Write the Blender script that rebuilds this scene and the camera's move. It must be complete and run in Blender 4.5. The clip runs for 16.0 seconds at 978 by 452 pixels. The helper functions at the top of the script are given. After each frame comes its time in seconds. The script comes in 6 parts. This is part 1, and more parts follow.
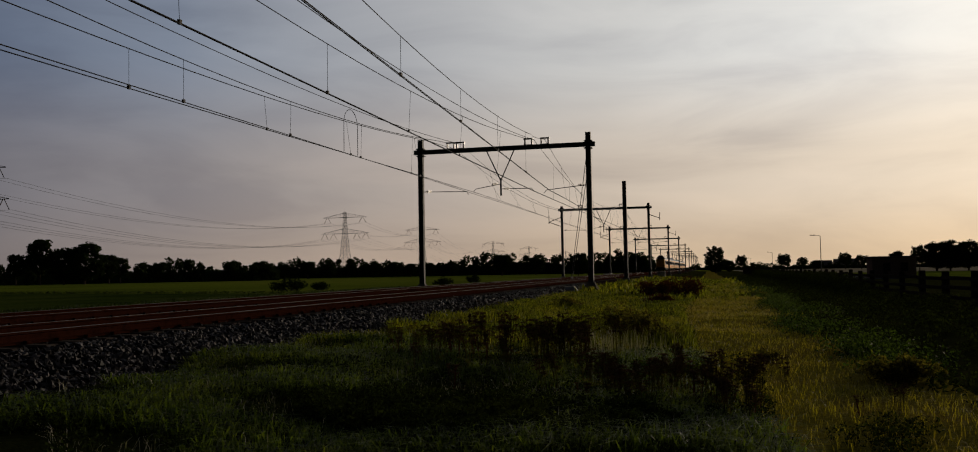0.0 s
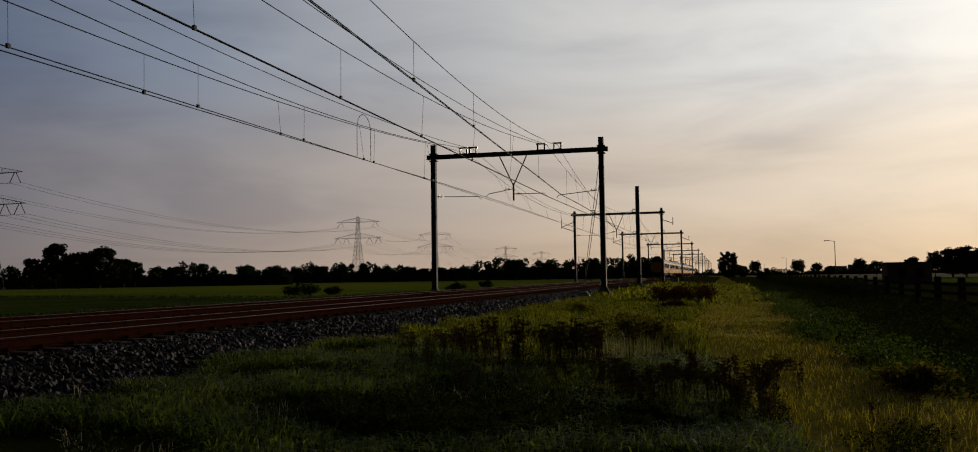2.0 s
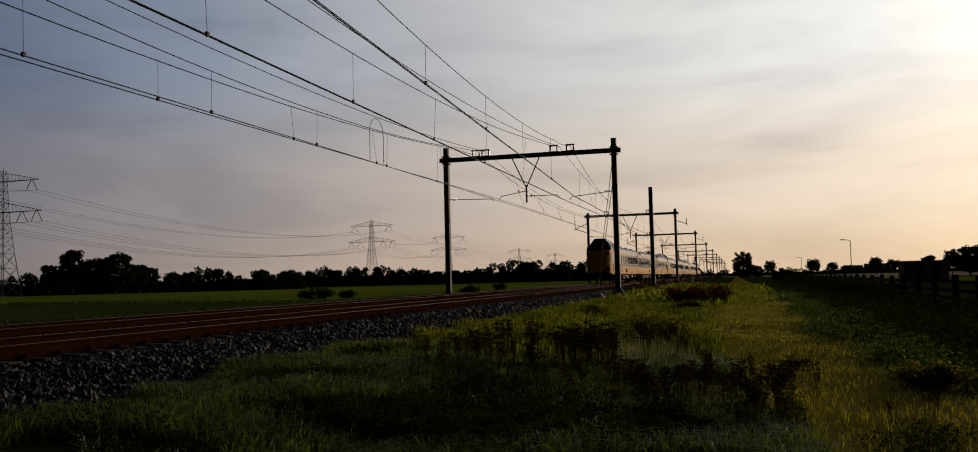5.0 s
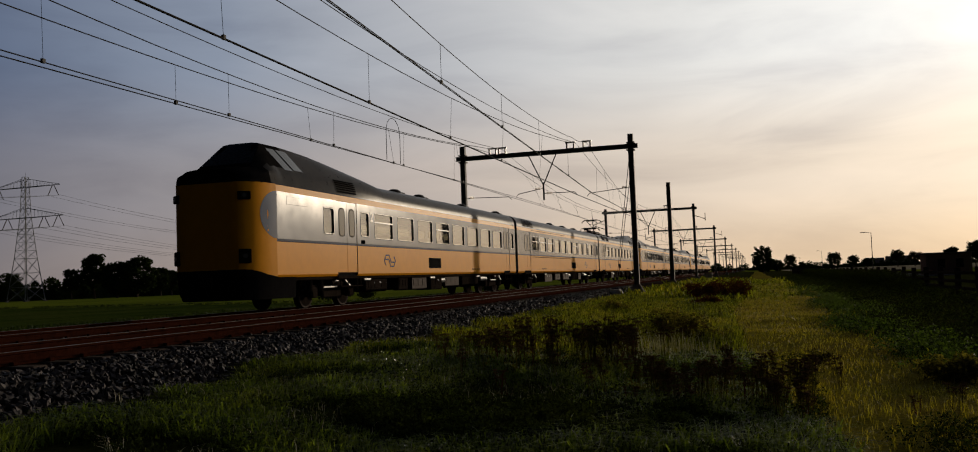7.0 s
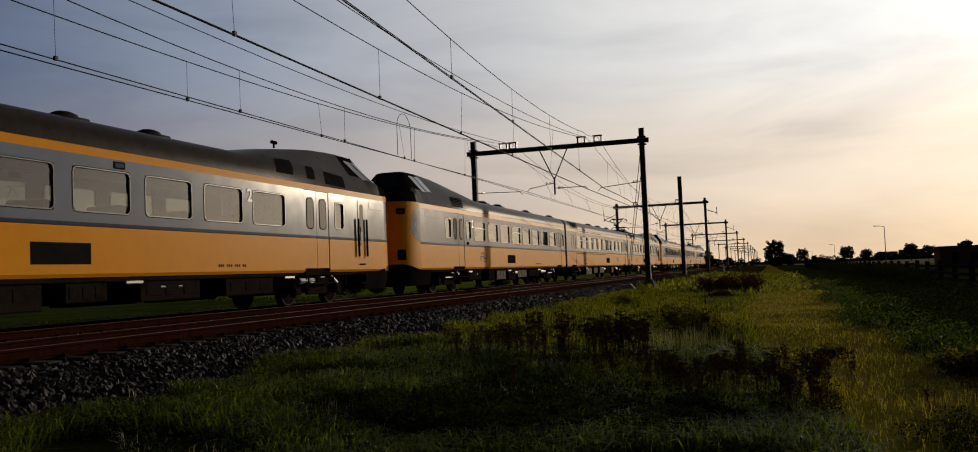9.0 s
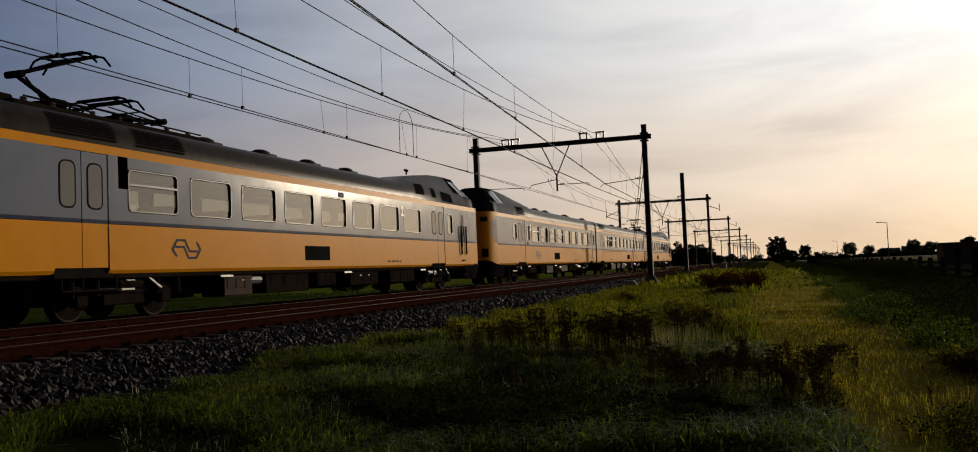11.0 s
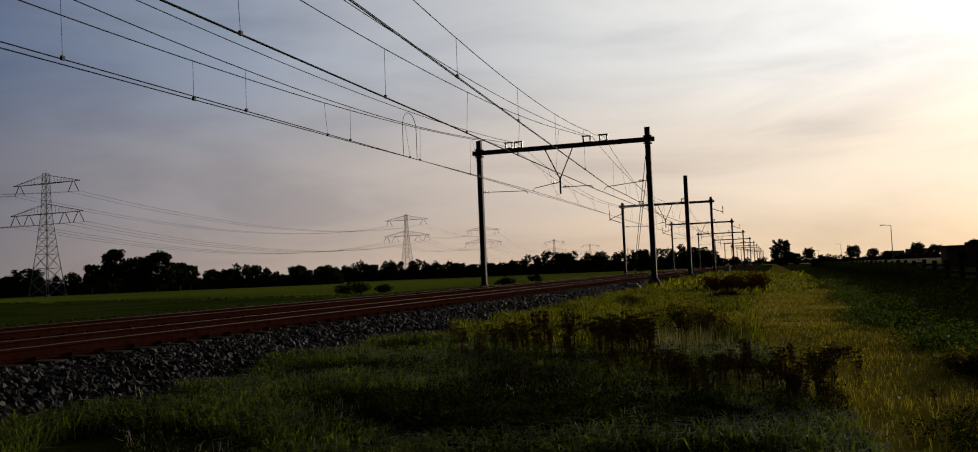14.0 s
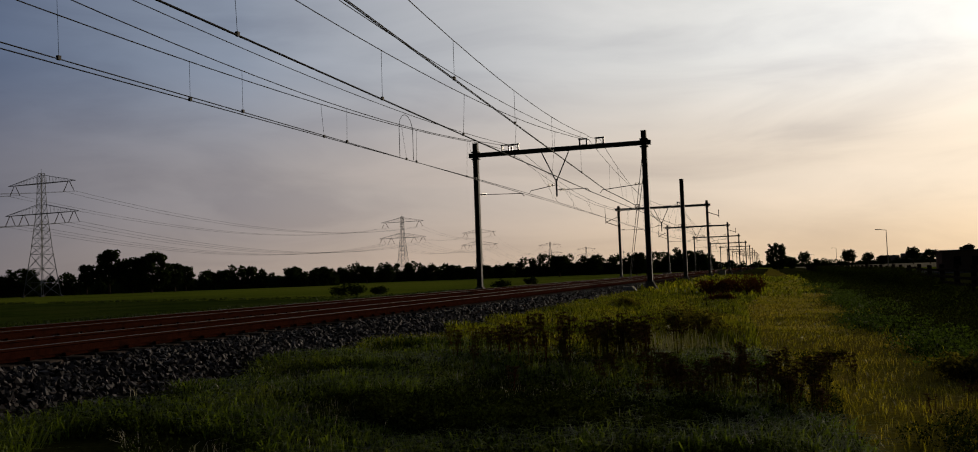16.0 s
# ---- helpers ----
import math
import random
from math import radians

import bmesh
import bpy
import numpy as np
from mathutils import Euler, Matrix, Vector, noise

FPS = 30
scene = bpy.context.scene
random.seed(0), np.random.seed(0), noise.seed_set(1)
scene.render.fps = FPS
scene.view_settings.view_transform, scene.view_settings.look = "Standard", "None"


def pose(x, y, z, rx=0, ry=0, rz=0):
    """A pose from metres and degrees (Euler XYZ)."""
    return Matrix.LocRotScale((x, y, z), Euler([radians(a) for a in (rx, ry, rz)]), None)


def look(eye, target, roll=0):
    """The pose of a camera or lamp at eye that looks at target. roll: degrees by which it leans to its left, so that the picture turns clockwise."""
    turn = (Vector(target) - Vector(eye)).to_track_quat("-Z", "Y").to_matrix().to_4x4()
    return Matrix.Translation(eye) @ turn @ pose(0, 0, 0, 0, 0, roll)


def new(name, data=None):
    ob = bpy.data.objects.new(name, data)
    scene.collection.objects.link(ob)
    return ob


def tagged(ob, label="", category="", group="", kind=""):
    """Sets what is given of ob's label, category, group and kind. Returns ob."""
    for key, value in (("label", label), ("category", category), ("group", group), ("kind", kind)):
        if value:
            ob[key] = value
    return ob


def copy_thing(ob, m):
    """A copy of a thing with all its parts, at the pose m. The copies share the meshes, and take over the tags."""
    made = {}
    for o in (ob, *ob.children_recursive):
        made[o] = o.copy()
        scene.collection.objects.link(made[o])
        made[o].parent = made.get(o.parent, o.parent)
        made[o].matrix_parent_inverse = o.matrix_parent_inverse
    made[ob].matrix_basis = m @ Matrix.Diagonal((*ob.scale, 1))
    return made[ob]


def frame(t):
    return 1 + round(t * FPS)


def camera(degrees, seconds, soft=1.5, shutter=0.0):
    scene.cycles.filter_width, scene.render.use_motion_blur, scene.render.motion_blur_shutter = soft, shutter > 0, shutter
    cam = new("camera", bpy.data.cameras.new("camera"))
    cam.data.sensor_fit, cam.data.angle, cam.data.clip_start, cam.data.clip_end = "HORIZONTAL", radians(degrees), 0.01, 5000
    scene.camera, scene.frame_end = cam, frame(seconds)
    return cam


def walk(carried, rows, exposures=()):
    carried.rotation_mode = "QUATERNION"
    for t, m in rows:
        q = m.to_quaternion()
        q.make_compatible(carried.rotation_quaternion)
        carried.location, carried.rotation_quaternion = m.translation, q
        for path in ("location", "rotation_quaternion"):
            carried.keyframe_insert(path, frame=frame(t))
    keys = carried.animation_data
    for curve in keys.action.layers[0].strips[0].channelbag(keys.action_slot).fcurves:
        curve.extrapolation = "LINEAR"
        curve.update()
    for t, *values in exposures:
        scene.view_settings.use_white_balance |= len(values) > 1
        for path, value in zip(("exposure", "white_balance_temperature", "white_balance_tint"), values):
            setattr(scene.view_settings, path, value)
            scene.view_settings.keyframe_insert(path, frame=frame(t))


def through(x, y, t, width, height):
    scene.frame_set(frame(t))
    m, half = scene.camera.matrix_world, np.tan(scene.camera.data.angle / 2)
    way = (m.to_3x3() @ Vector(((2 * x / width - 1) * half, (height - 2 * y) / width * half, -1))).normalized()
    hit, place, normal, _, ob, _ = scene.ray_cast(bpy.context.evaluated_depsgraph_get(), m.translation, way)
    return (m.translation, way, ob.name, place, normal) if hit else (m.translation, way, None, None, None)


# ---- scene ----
# Track runs along +y. z = 0 is the rail head; the eye stands beside the line.
EYE = (0.0, 0.0, 0.70)
NEAR, FAR = -9.76, -13.81          # centre lines of the two tracks
HEADING = (                         # seconds, turn to the left, tilt up, lean
    (0, 13.744, 2.942, -0.982),
    (0.5, 13.899, 3.093, -0.980),
    (1, 14.177, 3.138, -0.966),
    (1.5, 14.453, 3.189, -0.930),
    (2, 14.552, 3.271, -0.843),
    (2.5, 14.592, 3.323, -0.870),
    (3, 14.648, 3.349, -0.806),
    (3.5, 14.817, 3.383, -0.901),
    (4, 14.984, 3.420, -1.021),
    (6.5, 16.279, 3.409, -2.005),
    (7, 16.544, 3.354, -2.152),
    (7.5, 16.655, 3.293, -2.128),
    (8, 16.899, 3.192, -2.131),
    (8.5, 17.108, 3.134, -2.137),
    (9, 17.267, 3.059, -2.323),
    (11.5, 17.483, 2.823, -2.388),
    (12, 17.553, 2.818, -2.472),
    (12.5, 17.538, 2.841, -2.347),
    (13, 17.594, 2.902, -2.335),
    (13.5, 17.606, 2.983, -2.355),
    (14, 17.632, 3.017, -2.308),
    (14.5, 17.726, 3.048, -2.384),
    (15, 17.722, 3.086, -2.331),
    (15.5, 17.652, 3.111, -2.249),
    (16, 17.372, 3.158, -2.018),
)
cam = camera(57.56, 16.0, 1.0)
walk(cam, [(t, pose(*EYE) @ pose(0, 0, 0, 0, 0, a) @ pose(0, 0, 0, 90 + b, 0, 0) @ pose(0, 0, 0, 0, 0, c)) for t, a, b, c in HEADING],
     [(0.0, -0.13), (4.0, 0.05), (6.5, 0.16), (9.0, 0.25), (12.5, 0.3), (14.5, 0.3), (16.0, 0.15)])

# ---- light ----
SUN_AZ, SUN_EL = 25.0, 7.8         # degrees to the right of the track, and up
world = bpy.data.worlds.new("evening_sky")
scene.world = world
world.use_nodes = True


def node(nt, kind, **values):
    n = nt.nodes.new(kind)
    for key, value in values.items():
        n.inputs[key.replace("_", " ")].default_value = value
    return n


def ramp(nt, fac, stops, mode="LINEAR"):
    r = nt.nodes.new("ShaderNodeValToRGB")
    r.color_ramp.interpolation = mode
    el = r.color_ramp.elements
    while len(el) < len(stops):
        el.new(0.5)
    for e, (p, c) in zip(el, stops):
        e.position = p
        e.color = (*c, 1) if len(c) == 3 else c
    nt.links.new(fac, r.inputs[0])
    return r.outputs[0]


def math_node(nt, op, a, b=None):
    n = nt.nodes.new("ShaderNodeMath")
    n.operation = op
    for i, v in enumerate((a, b)):
        if v is None:
            continue
        if isinstance(v, (int, float)):
            n.inputs[i].default_value = v
        else:
            nt.links.new(v, n.inputs[i])
    return n.outputs[0]


def mix(nt, fac, a, b, blend="MIX"):
    n = nt.nodes.new("ShaderNodeMix")
    n.data_type, n.blend_type = "RGBA", blend
    for sock, v in ((n.inputs[0], fac), (n.inputs[6], a), (n.inputs[7], b)):
        if isinstance(v, (int, float)):
            sock.default_value = v
        elif isinstance(v, (tuple, list)):
            sock.default_value = (*v, 1)
        else:
            nt.links.new(v, sock)
    return n.outputs[2]


def build_sky():
    nt = world.node_tree
    nt.nodes.clear()
    out = nt.nodes.new("ShaderNodeOutputWorld")
    bg = nt.nodes.new("ShaderNodeBackground")
    nt.links.new(bg.outputs[0], out.inputs[0])
    sky = nt.nodes.new("ShaderNodeTexSky")
    sky.sky_type, sky.sun_disc = "NISHITA", False
    sky.sun_elevation, sky.sun_rotation = radians(SUN_EL), radians(SUN_AZ)
    sky.air_density, sky.dust_density, sky.ozone_density = 1.0, 2.0, 1.5
    co = nt.nodes.new("ShaderNodeTexCoord")
    # veil of thin high cloud that glows towards the sun
    sun_dir = (math.sin(radians(SUN_AZ)) * math.cos(radians(SUN_EL)), math.cos(radians(SUN_AZ)) * math.cos(radians(SUN_EL)), math.sin(radians(SUN_EL)))
    dot = nt.nodes.new("ShaderNodeVectorMath")
    dot.operation = "DOT_PRODUCT"
    nt.links.new(co.outputs["Generated"], dot.inputs[0])
    dot.inputs[1].default_value = sun_dir
    toward = math_node(nt, "MULTIPLY", math_node(nt, "ADD", dot.outputs["Value"], 1.0), 0.5)
    veil = ramp(nt, toward, [(0.0, (0.003, 0.004, 0.007)), (0.50, (0.010, 0.013, 0.022)), (0.59, (0.034, 0.048, 0.085)), (0.65, (0.080, 0.110, 0.185)), (0.77, (0.225, 0.262, 0.335)),
                             (0.86, (0.43, 0.44, 0.465)), (0.93, (0.66, 0.655, 0.64)), (0.975, (0.86, 0.85, 0.82)), (0.998, (1.14, 1.09, 1.0))])
    sep = nt.nodes.new("ShaderNodeSeparateXYZ")
    nt.links.new(co.outputs["Generated"], sep.inputs[0])
    low = ramp(nt, sep.outputs["Z"], [(0.0, (0.9, 0.9, 0.9)), (0.10, (0.55, 0.55, 0.55)), (0.24, (0, 0, 0))], "EASE")
    warm = ramp(nt, toward, [(0.0, (0.012, 0.010, 0.011)), (0.50, (0.015, 0.013, 0.015)), (0.59, (0.07, 0.062, 0.07)), (0.64, (0.175, 0.153, 0.154)), (0.76, (0.335, 0.266, 0.224)), (0.87, (0.51, 0.38, 0.28)), (0.95, (0.665, 0.480, 0.305)), (1.0, (0.80, 0.58, 0.35))])
    veil = mix(nt, low, veil, warm)
    dusk = ramp(nt, sep.outputs["Z"], [(0.30, (1, 1, 1)), (0.55, (0.5, 0.5, 0.5)), (1.0, (0.28, 0.28, 0.28))])
    veil = mix(nt, 1.0, veil, dusk, "MULTIPLY")
    # streaks of cloud
    mp = nt.nodes.new("ShaderNodeMapping")
    mp.inputs["Scale"].default_value = (1.6, 1.6, 7.0)
    nt.links.new(co.outputs["Generated"], mp.inputs[0])
    nz = node(nt, "ShaderNodeTexNoise", Scale=2.4, Detail=5.0, Roughness=0.55, Distortion=0.6)
    nt.links.new(mp.outputs[0], nz.inputs["Vector"])
    streak = ramp(nt, nz.outputs[0], [(0.30, (0.86, 0.86, 0.88)), (0.5, (1.0, 1.0, 1.0)), (0.72, (1.10, 1.09, 1.08))])
    veil = mix(nt, 1.0, veil, streak, "MULTIPLY")
    # one long grey wisp above the line
    wisp = nt.nodes.new("ShaderNodeVectorMath")
    wisp.operation = "SUBTRACT"
    nt.links.new(co.outputs["Generated"], wisp.inputs[0])
    wisp.inputs[1].default_value = (0.066, 0.988, 0.138)
    sc = nt.nodes.new("ShaderNodeMapping")
    sc.inputs["Scale"].default_value = (9.0, 1.0, 46.0)
    sc.inputs["Rotation"].default_value = (0, radians(7), 0)
    nt.links.new(wisp.outputs[0], sc.inputs[0])
    ln = nt.nodes.new("ShaderNodeVectorMath")
    ln.operation = "LENGTH"
    nt.links.new(sc.outputs[0], ln.inputs[0])
    edge = math_node(nt, "ADD", ln.outputs["Value"], math_node(nt, "MULTIPLY", math_node(nt, "SUBTRACT", nz.outputs[0], 0.5), 1.6))
    veil = mix(nt, 1.0, veil, ramp(nt, edge, [(0.0, (0.84, 0.845, 0.87)), (1.0, (1, 1, 1))], "EASE"), "MULTIPLY")
    blue = mix(nt, 1.0, sky.outputs[0], (0.05, 0.05, 0.05), "MULTIPLY")
    total = mix(nt, 0.05, veil, blue)
    nt.links.new(total, bg.inputs["Color"])
    bg.inputs["Strength"].default_value = 1.0


build_sky()
sun = new("sun", bpy.data.lights.new("sun", "SUN"))
sun.data.energy, sun.data.angle, sun.data.color = 1.7, radians(0.7), (1.0, 0.83, 0.62)
sun.matrix_world = look((0, 0, 0), (-math.sin(radians(SUN_AZ)) * math.cos(radians(SUN_EL)), -math.cos(radians(SUN_AZ)) * math.cos(radians(SUN_EL)), -math.sin(radians(SUN_EL))))

# ---- materials ----


def material(name, stops, rough=0.7, metal=0.0, scale=3.0, bump=0.3, bump_scale=None, spec=0.5, coat=0.0, grain=0.25, vary=0.0, rough_var=0.15):
    """Base colour along a ramp of coarse noise, fine grain over it, relief and uneven gloss."""
    m = bpy.data.materials.new(name)
    m.use_nodes = True
    nt = m.node_tree
    b = nt.nodes["Principled BSDF"]
    co = nt.nodes.new("ShaderNodeTexCoord")
    n1 = node(nt, "ShaderNodeTexNoise", Scale=scale, Detail=4.0, Roughness=0.6)
    n2 = node(nt, "ShaderNodeTexNoise", Scale=bump_scale or scale * 9, Detail=3.0, Roughness=0.7)
    for n in (n1, n2):
        nt.links.new(co.outputs["Object"], n.inputs["Vector"])
    k = len(stops)
    col = ramp(nt, n1.outputs[0], [(0.3 + 0.4 * i / max(1, k - 1), c) for i, c in enumerate(stops)])
    g = ramp(nt, n2.outputs[0], [(0.25, (1 - grain,) * 3), (0.75, (1 + grain,) * 3)])
    col = mix(nt, 1.0, col, g, "MULTIPLY")
    if vary:
        info = nt.nodes.new("ShaderNodeObjectInfo")
        geo = nt.nodes.new("ShaderNodeNewGeometry")
        s = math_node(nt, "FRACT", math_node(nt, "ADD", info.outputs["Random"], geo.outputs["Random Per Island"]))
        col = mix(nt, 1.0, col, ramp(nt, s, [(0, (1 - vary,) * 3), (1, (1 + vary,) * 3)]), "MULTIPLY")
    nt.links.new(col, b.inputs["Base Color"])
    r = ramp(nt, n2.outputs[0], [(0.2, (max(0.02, rough - rough_var),) * 3), (0.8, (min(1, rough + rough_var),) * 3)])
    nt.links.new(r, b.inputs["Roughness"])
    b.inputs["Metallic"].default_value = metal
    b.inputs["Specular IOR Level"].default_value = spec
    b.inputs["Coat Weight"].default_value = coat
    b.inputs["Coat Roughness"].default_value = 0.12
    if bump:
        bp = node(nt, "ShaderNodeBump", Strength=bump, Distance=0.02)
        nt.links.new(n2.outputs[0], bp.inputs["Height"])
        nt.links.new(bp.outputs[0], b.inputs["Normal"])
    return m


def leaf_material(name, stops, through=0.35, vary=0.45, rough=0.8, spec=0.0):
    m = material(name, stops, rough=rough, scale=0.6, bump=0.0, vary=vary, spec=spec)
    nt = m.node_tree
    b = nt.nodes["Principled BSDF"]
    tr = nt.nodes.new("ShaderNodeBsdfTranslucent")
    src = b.inputs["Base Color"].links[0].from_socket
    nt.links.new(mix(nt, 1.0, src, (1.2, 1.3, 0.4), "MULTIPLY"), tr.inputs[0])
    ms = nt.nodes.new("ShaderNodeMixShader")
    ms.inputs[0].default_value = through
    nt.links.new(b.outputs[0], ms.inputs[1])
    nt.links.new(tr.outputs[0], ms.inputs[2])
    nt.links.new(ms.outputs[0], nt.nodes["Material Output"].inputs[0])
    return m


def glass_material(name, tint, rough=0.03):
    m = bpy.data.materials.new(name)
    m.use_nodes = True
    nt = m.node_tree
    nt.nodes.remove(nt.nodes["Principled BSDF"])
    gl = nt.nodes.new("ShaderNodeBsdfGlossy")
    gl.inputs["Roughness"].default_value = rough
    tr = nt.nodes.new("ShaderNodeBsdfTransparent")
    tr.inputs[0].default_value = (*tint, 1)
    lw = nt.nodes.new("ShaderNodeLayerWeight")
    lw.inputs[0].default_value = 0.5
    gloss = math_node(nt, "ADD", math_node(nt, "MULTIPLY", math_node(nt, "POWER", lw.outputs["Facing"], 2.2), 0.94), 0.06)
    co = nt.nodes.new("ShaderNodeTexCoord")
    n2 = node(nt, "ShaderNodeTexNoise", Scale=1.2, Detail=2.0)
    nt.links.new(co.outputs["Object"], n2.inputs["Vector"])
    bp = node(nt, "ShaderNodeBump", Strength=0.03, Distance=0.05)
    nt.links.new(n2.outputs[0], bp.inputs["Height"])
    nt.links.new(bp.outputs[0], gl.inputs["Normal"])
    ms = nt.nodes.new("ShaderNodeMixShader")
    nt.links.new(gloss, ms.inputs[0])
    nt.links.new(tr.outputs[0], ms.inputs[1])
    nt.links.new(gl.outputs[0], ms.inputs[2])
    nt.links.new(ms.outputs[0], nt.nodes["Material Output"].inputs[0])
    return m


SOIL = material("soil_and_turf", [(0.013, 0.015, 0.004), (0.024, 0.026, 0.007), (0.034, 0.032, 0.010)], 0.95, scale=0.35, bump=0.8, bump_scale=14, grain=0.5, spec=0.0)
PATH = material("trodden_grass", [(0.122, 0.106, 0.012), (0.158, 0.128, 0.017), (0.168, 0.120, 0.023)], 0.95, scale=0.5, bump=0.8, bump_scale=18, grain=0.5, spec=0.0)
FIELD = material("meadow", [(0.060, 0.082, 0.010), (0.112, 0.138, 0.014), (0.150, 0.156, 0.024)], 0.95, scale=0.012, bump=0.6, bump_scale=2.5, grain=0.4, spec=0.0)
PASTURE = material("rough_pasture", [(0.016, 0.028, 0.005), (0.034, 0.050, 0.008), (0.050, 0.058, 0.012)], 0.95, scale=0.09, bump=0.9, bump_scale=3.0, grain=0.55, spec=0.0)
STUBBLE = material("pale_stubble", [(0.20, 0.17, 0.115), (0.28, 0.24, 0.165)], 0.95, scale=0.03, bump=0.4, bump_scale=2.0, grain=0.3, spec=0.0)
GRASS = leaf_material("grass_blades", [(0.074, 0.084, 0.009), (0.152, 0.156, 0.016), (0.262, 0.208, 0.034)], 0.42, vary=0.95, rough=0.55, spec=0.012)
NEARGRASS = leaf_material("lush_grass_blades", [(0.045, 0.068, 0.010), (0.095, 0.122, 0.017), (0.155, 0.165, 0.030)], 0.42, vary=0.95, rough=0.5, spec=0.02)
TUFT = leaf_material("tufted_pasture_grass", [(0.020, 0.034, 0.006), (0.042, 0.054, 0.010)], 0.3, vary=0.8, rough=0.6, spec=0.05)
PALEGRASS = leaf_material("yellowed_grass", [(0.165, 0.146, 0.014), (0.225, 0.182, 0.020), (0.270, 0.192, 0.033)], 0.42, vary=0.75, rough=0.5, spec=0.03)
# colour of real dry stalks; also painted on bent blades as glints of light
STRAW_AND_GLINT = leaf_material("dry_grass", [(0.36, 0.32, 0.22), (0.48, 0.43, 0.30)], 0.10, rough=0.5, spec=0.04)
WEED = leaf_material("dark_weed", [(0.074, 0.068, 0.020), (0.115, 0.082, 0.032)], 0.50, vary=0.75, rough=0.7, spec=0.0)
# leaf colour below natural green: the fence's shade is put into it
SHADED_NETTLE = leaf_material("shaded_nettle_leaves", [(0.020, 0.029, 0.009), (0.038, 0.044, 0.014)], 0.2, vary=0.75, rough=0.7, spec=0.0)
DOCK = leaf_material("broad_green_leaves", [(0.036, 0.060, 0.014), (0.062, 0.088, 0.020)], 0.30, vary=0.8, rough=0.6, spec=0.02)
RUSSET = leaf_material("russet_weed", [(0.120, 0.036, 0.018), (0.080, 0.038, 0.016)], 0.12)
SEEDHEAD = leaf_material("brown_seed_head", [(0.100, 0.058, 0.034), (0.150, 0.090, 0.052)], 0.40, vary=0.5)
LEAF = leaf_material("tree_leaves", [(0.018, 0.028, 0.009), (0.030, 0.040, 0.013)], 0.12)
BARK = material("bark", [(0.06, 0.045, 0.035), (0.10, 0.08, 0.06)], 0.9, scale=4, bump=0.8, spec=0.0)
STONE = material("ballast_stone", [(0.014, 0.012, 0.0115), (0.042, 0.037, 0.036), (0.020, 0.016, 0.014)], 0.6, scale=2, bump=0.3, vary=0.95, spec=0.08)
BED = material("ballast_bed", [(0.014, 0.0095, 0.0075), (0.026, 0.018, 0.014), (0.018, 0.010, 0.007)], 0.95, scale=1.5, bump=1.0, bump_scale=22, grain=0.6, spec=0.0)
RUST = material("rusty_rail", [(0.016, 0.0045, 0.0025), (0.027, 0.008, 0.0045), (0.013, 0.0045, 0.0025)], 0.85, scale=5, bump=0.3, spec=0.0)
SHINE = material("rail_head_steel", [(0.030, 0.017, 0.013), (0.045, 0.028, 0.022)], 0.55, metal=0.0, scale=3, bump=0.05, grain=0.1, spec=0.18)
CONCRETE = material("concrete", [(0.12, 0.105, 0.09), (0.18, 0.165, 0.145)], 0.9, scale=3, bump=0.4, spec=0.0)
SLEEPER = material("grimy_sleeper_concrete", [(0.040, 0.030, 0.024), (0.075, 0.060, 0.050)], 0.95, scale=3, bump=0.4, spec=0.0, vary=0.25)
PALECONCRETE = material("pale_concrete", [(0.30, 0.28, 0.25), (0.40, 0.38, 0.34)], 0.9, scale=3, bump=0.4, spec=0.15)
STEEL = material("galvanised_steel", [(0.05, 0.05, 0.05), (0.075, 0.073, 0.07), (0.06, 0.052, 0.047)], 0.7, metal=0.0, scale=2, bump=0.15, spec=0.15)
LATTICE = material("pylon_steel", [(0.10, 0.105, 0.11), (0.14, 0.145, 0.15)], 0.7, metal=0.2, scale=1, bump=0.1)
WIRE = material("copper_wire", [(0.030, 0.028, 0.027), (0.05, 0.042, 0.036)], 0.5, metal=0.6, scale=2, bump=0.0)
INSUL = material("brown_insulator", [(0.09, 0.05, 0.035), (0.12, 0.07, 0.05)], 0.3, scale=8, bump=0.05)
WOOD = material("weathered_fence_wood", [(0.028, 0.022, 0.017), (0.05, 0.04, 0.032)], 0.95, scale=3, bump=0.5, vary=0.25, spec=0.0)
YELLOW = material("yellow_coach_paint", [(0.60, 0.235, 0.006), (0.65, 0.260, 0.008), (0.62, 0.245, 0.007)], 0.38, scale=0.35, bump=0.006, bump_scale=3, coat=0.0, grain=0.05, rough_var=0.04, spec=0.02)
GREY = material("slate_grey_coach_paint", [(0.062, 0.083, 0.132), (0.074, 0.096, 0.147), (0.068, 0.089, 0.138)], 0.13, metal=0.0, scale=0.4, bump=0.004, bump_scale=1.6, coat=0.0, grain=0.04, rough_var=0.02, spec=0.5)
BLUE = material("dark_blue_belt", [(0.022, 0.030, 0.062), (0.032, 0.040, 0.078)], 0.5, scale=1, bump=0.02, coat=0.0, spec=0.02)
ROOF = material("sooty_roof", [(0.020, 0.016, 0.013), (0.032, 0.025, 0.020), (0.016, 0.0135, 0.011)], 0.30, scale=0.8, bump=0.03, bump_scale=5, spec=0.02, grain=0.25, rough_var=0.05)
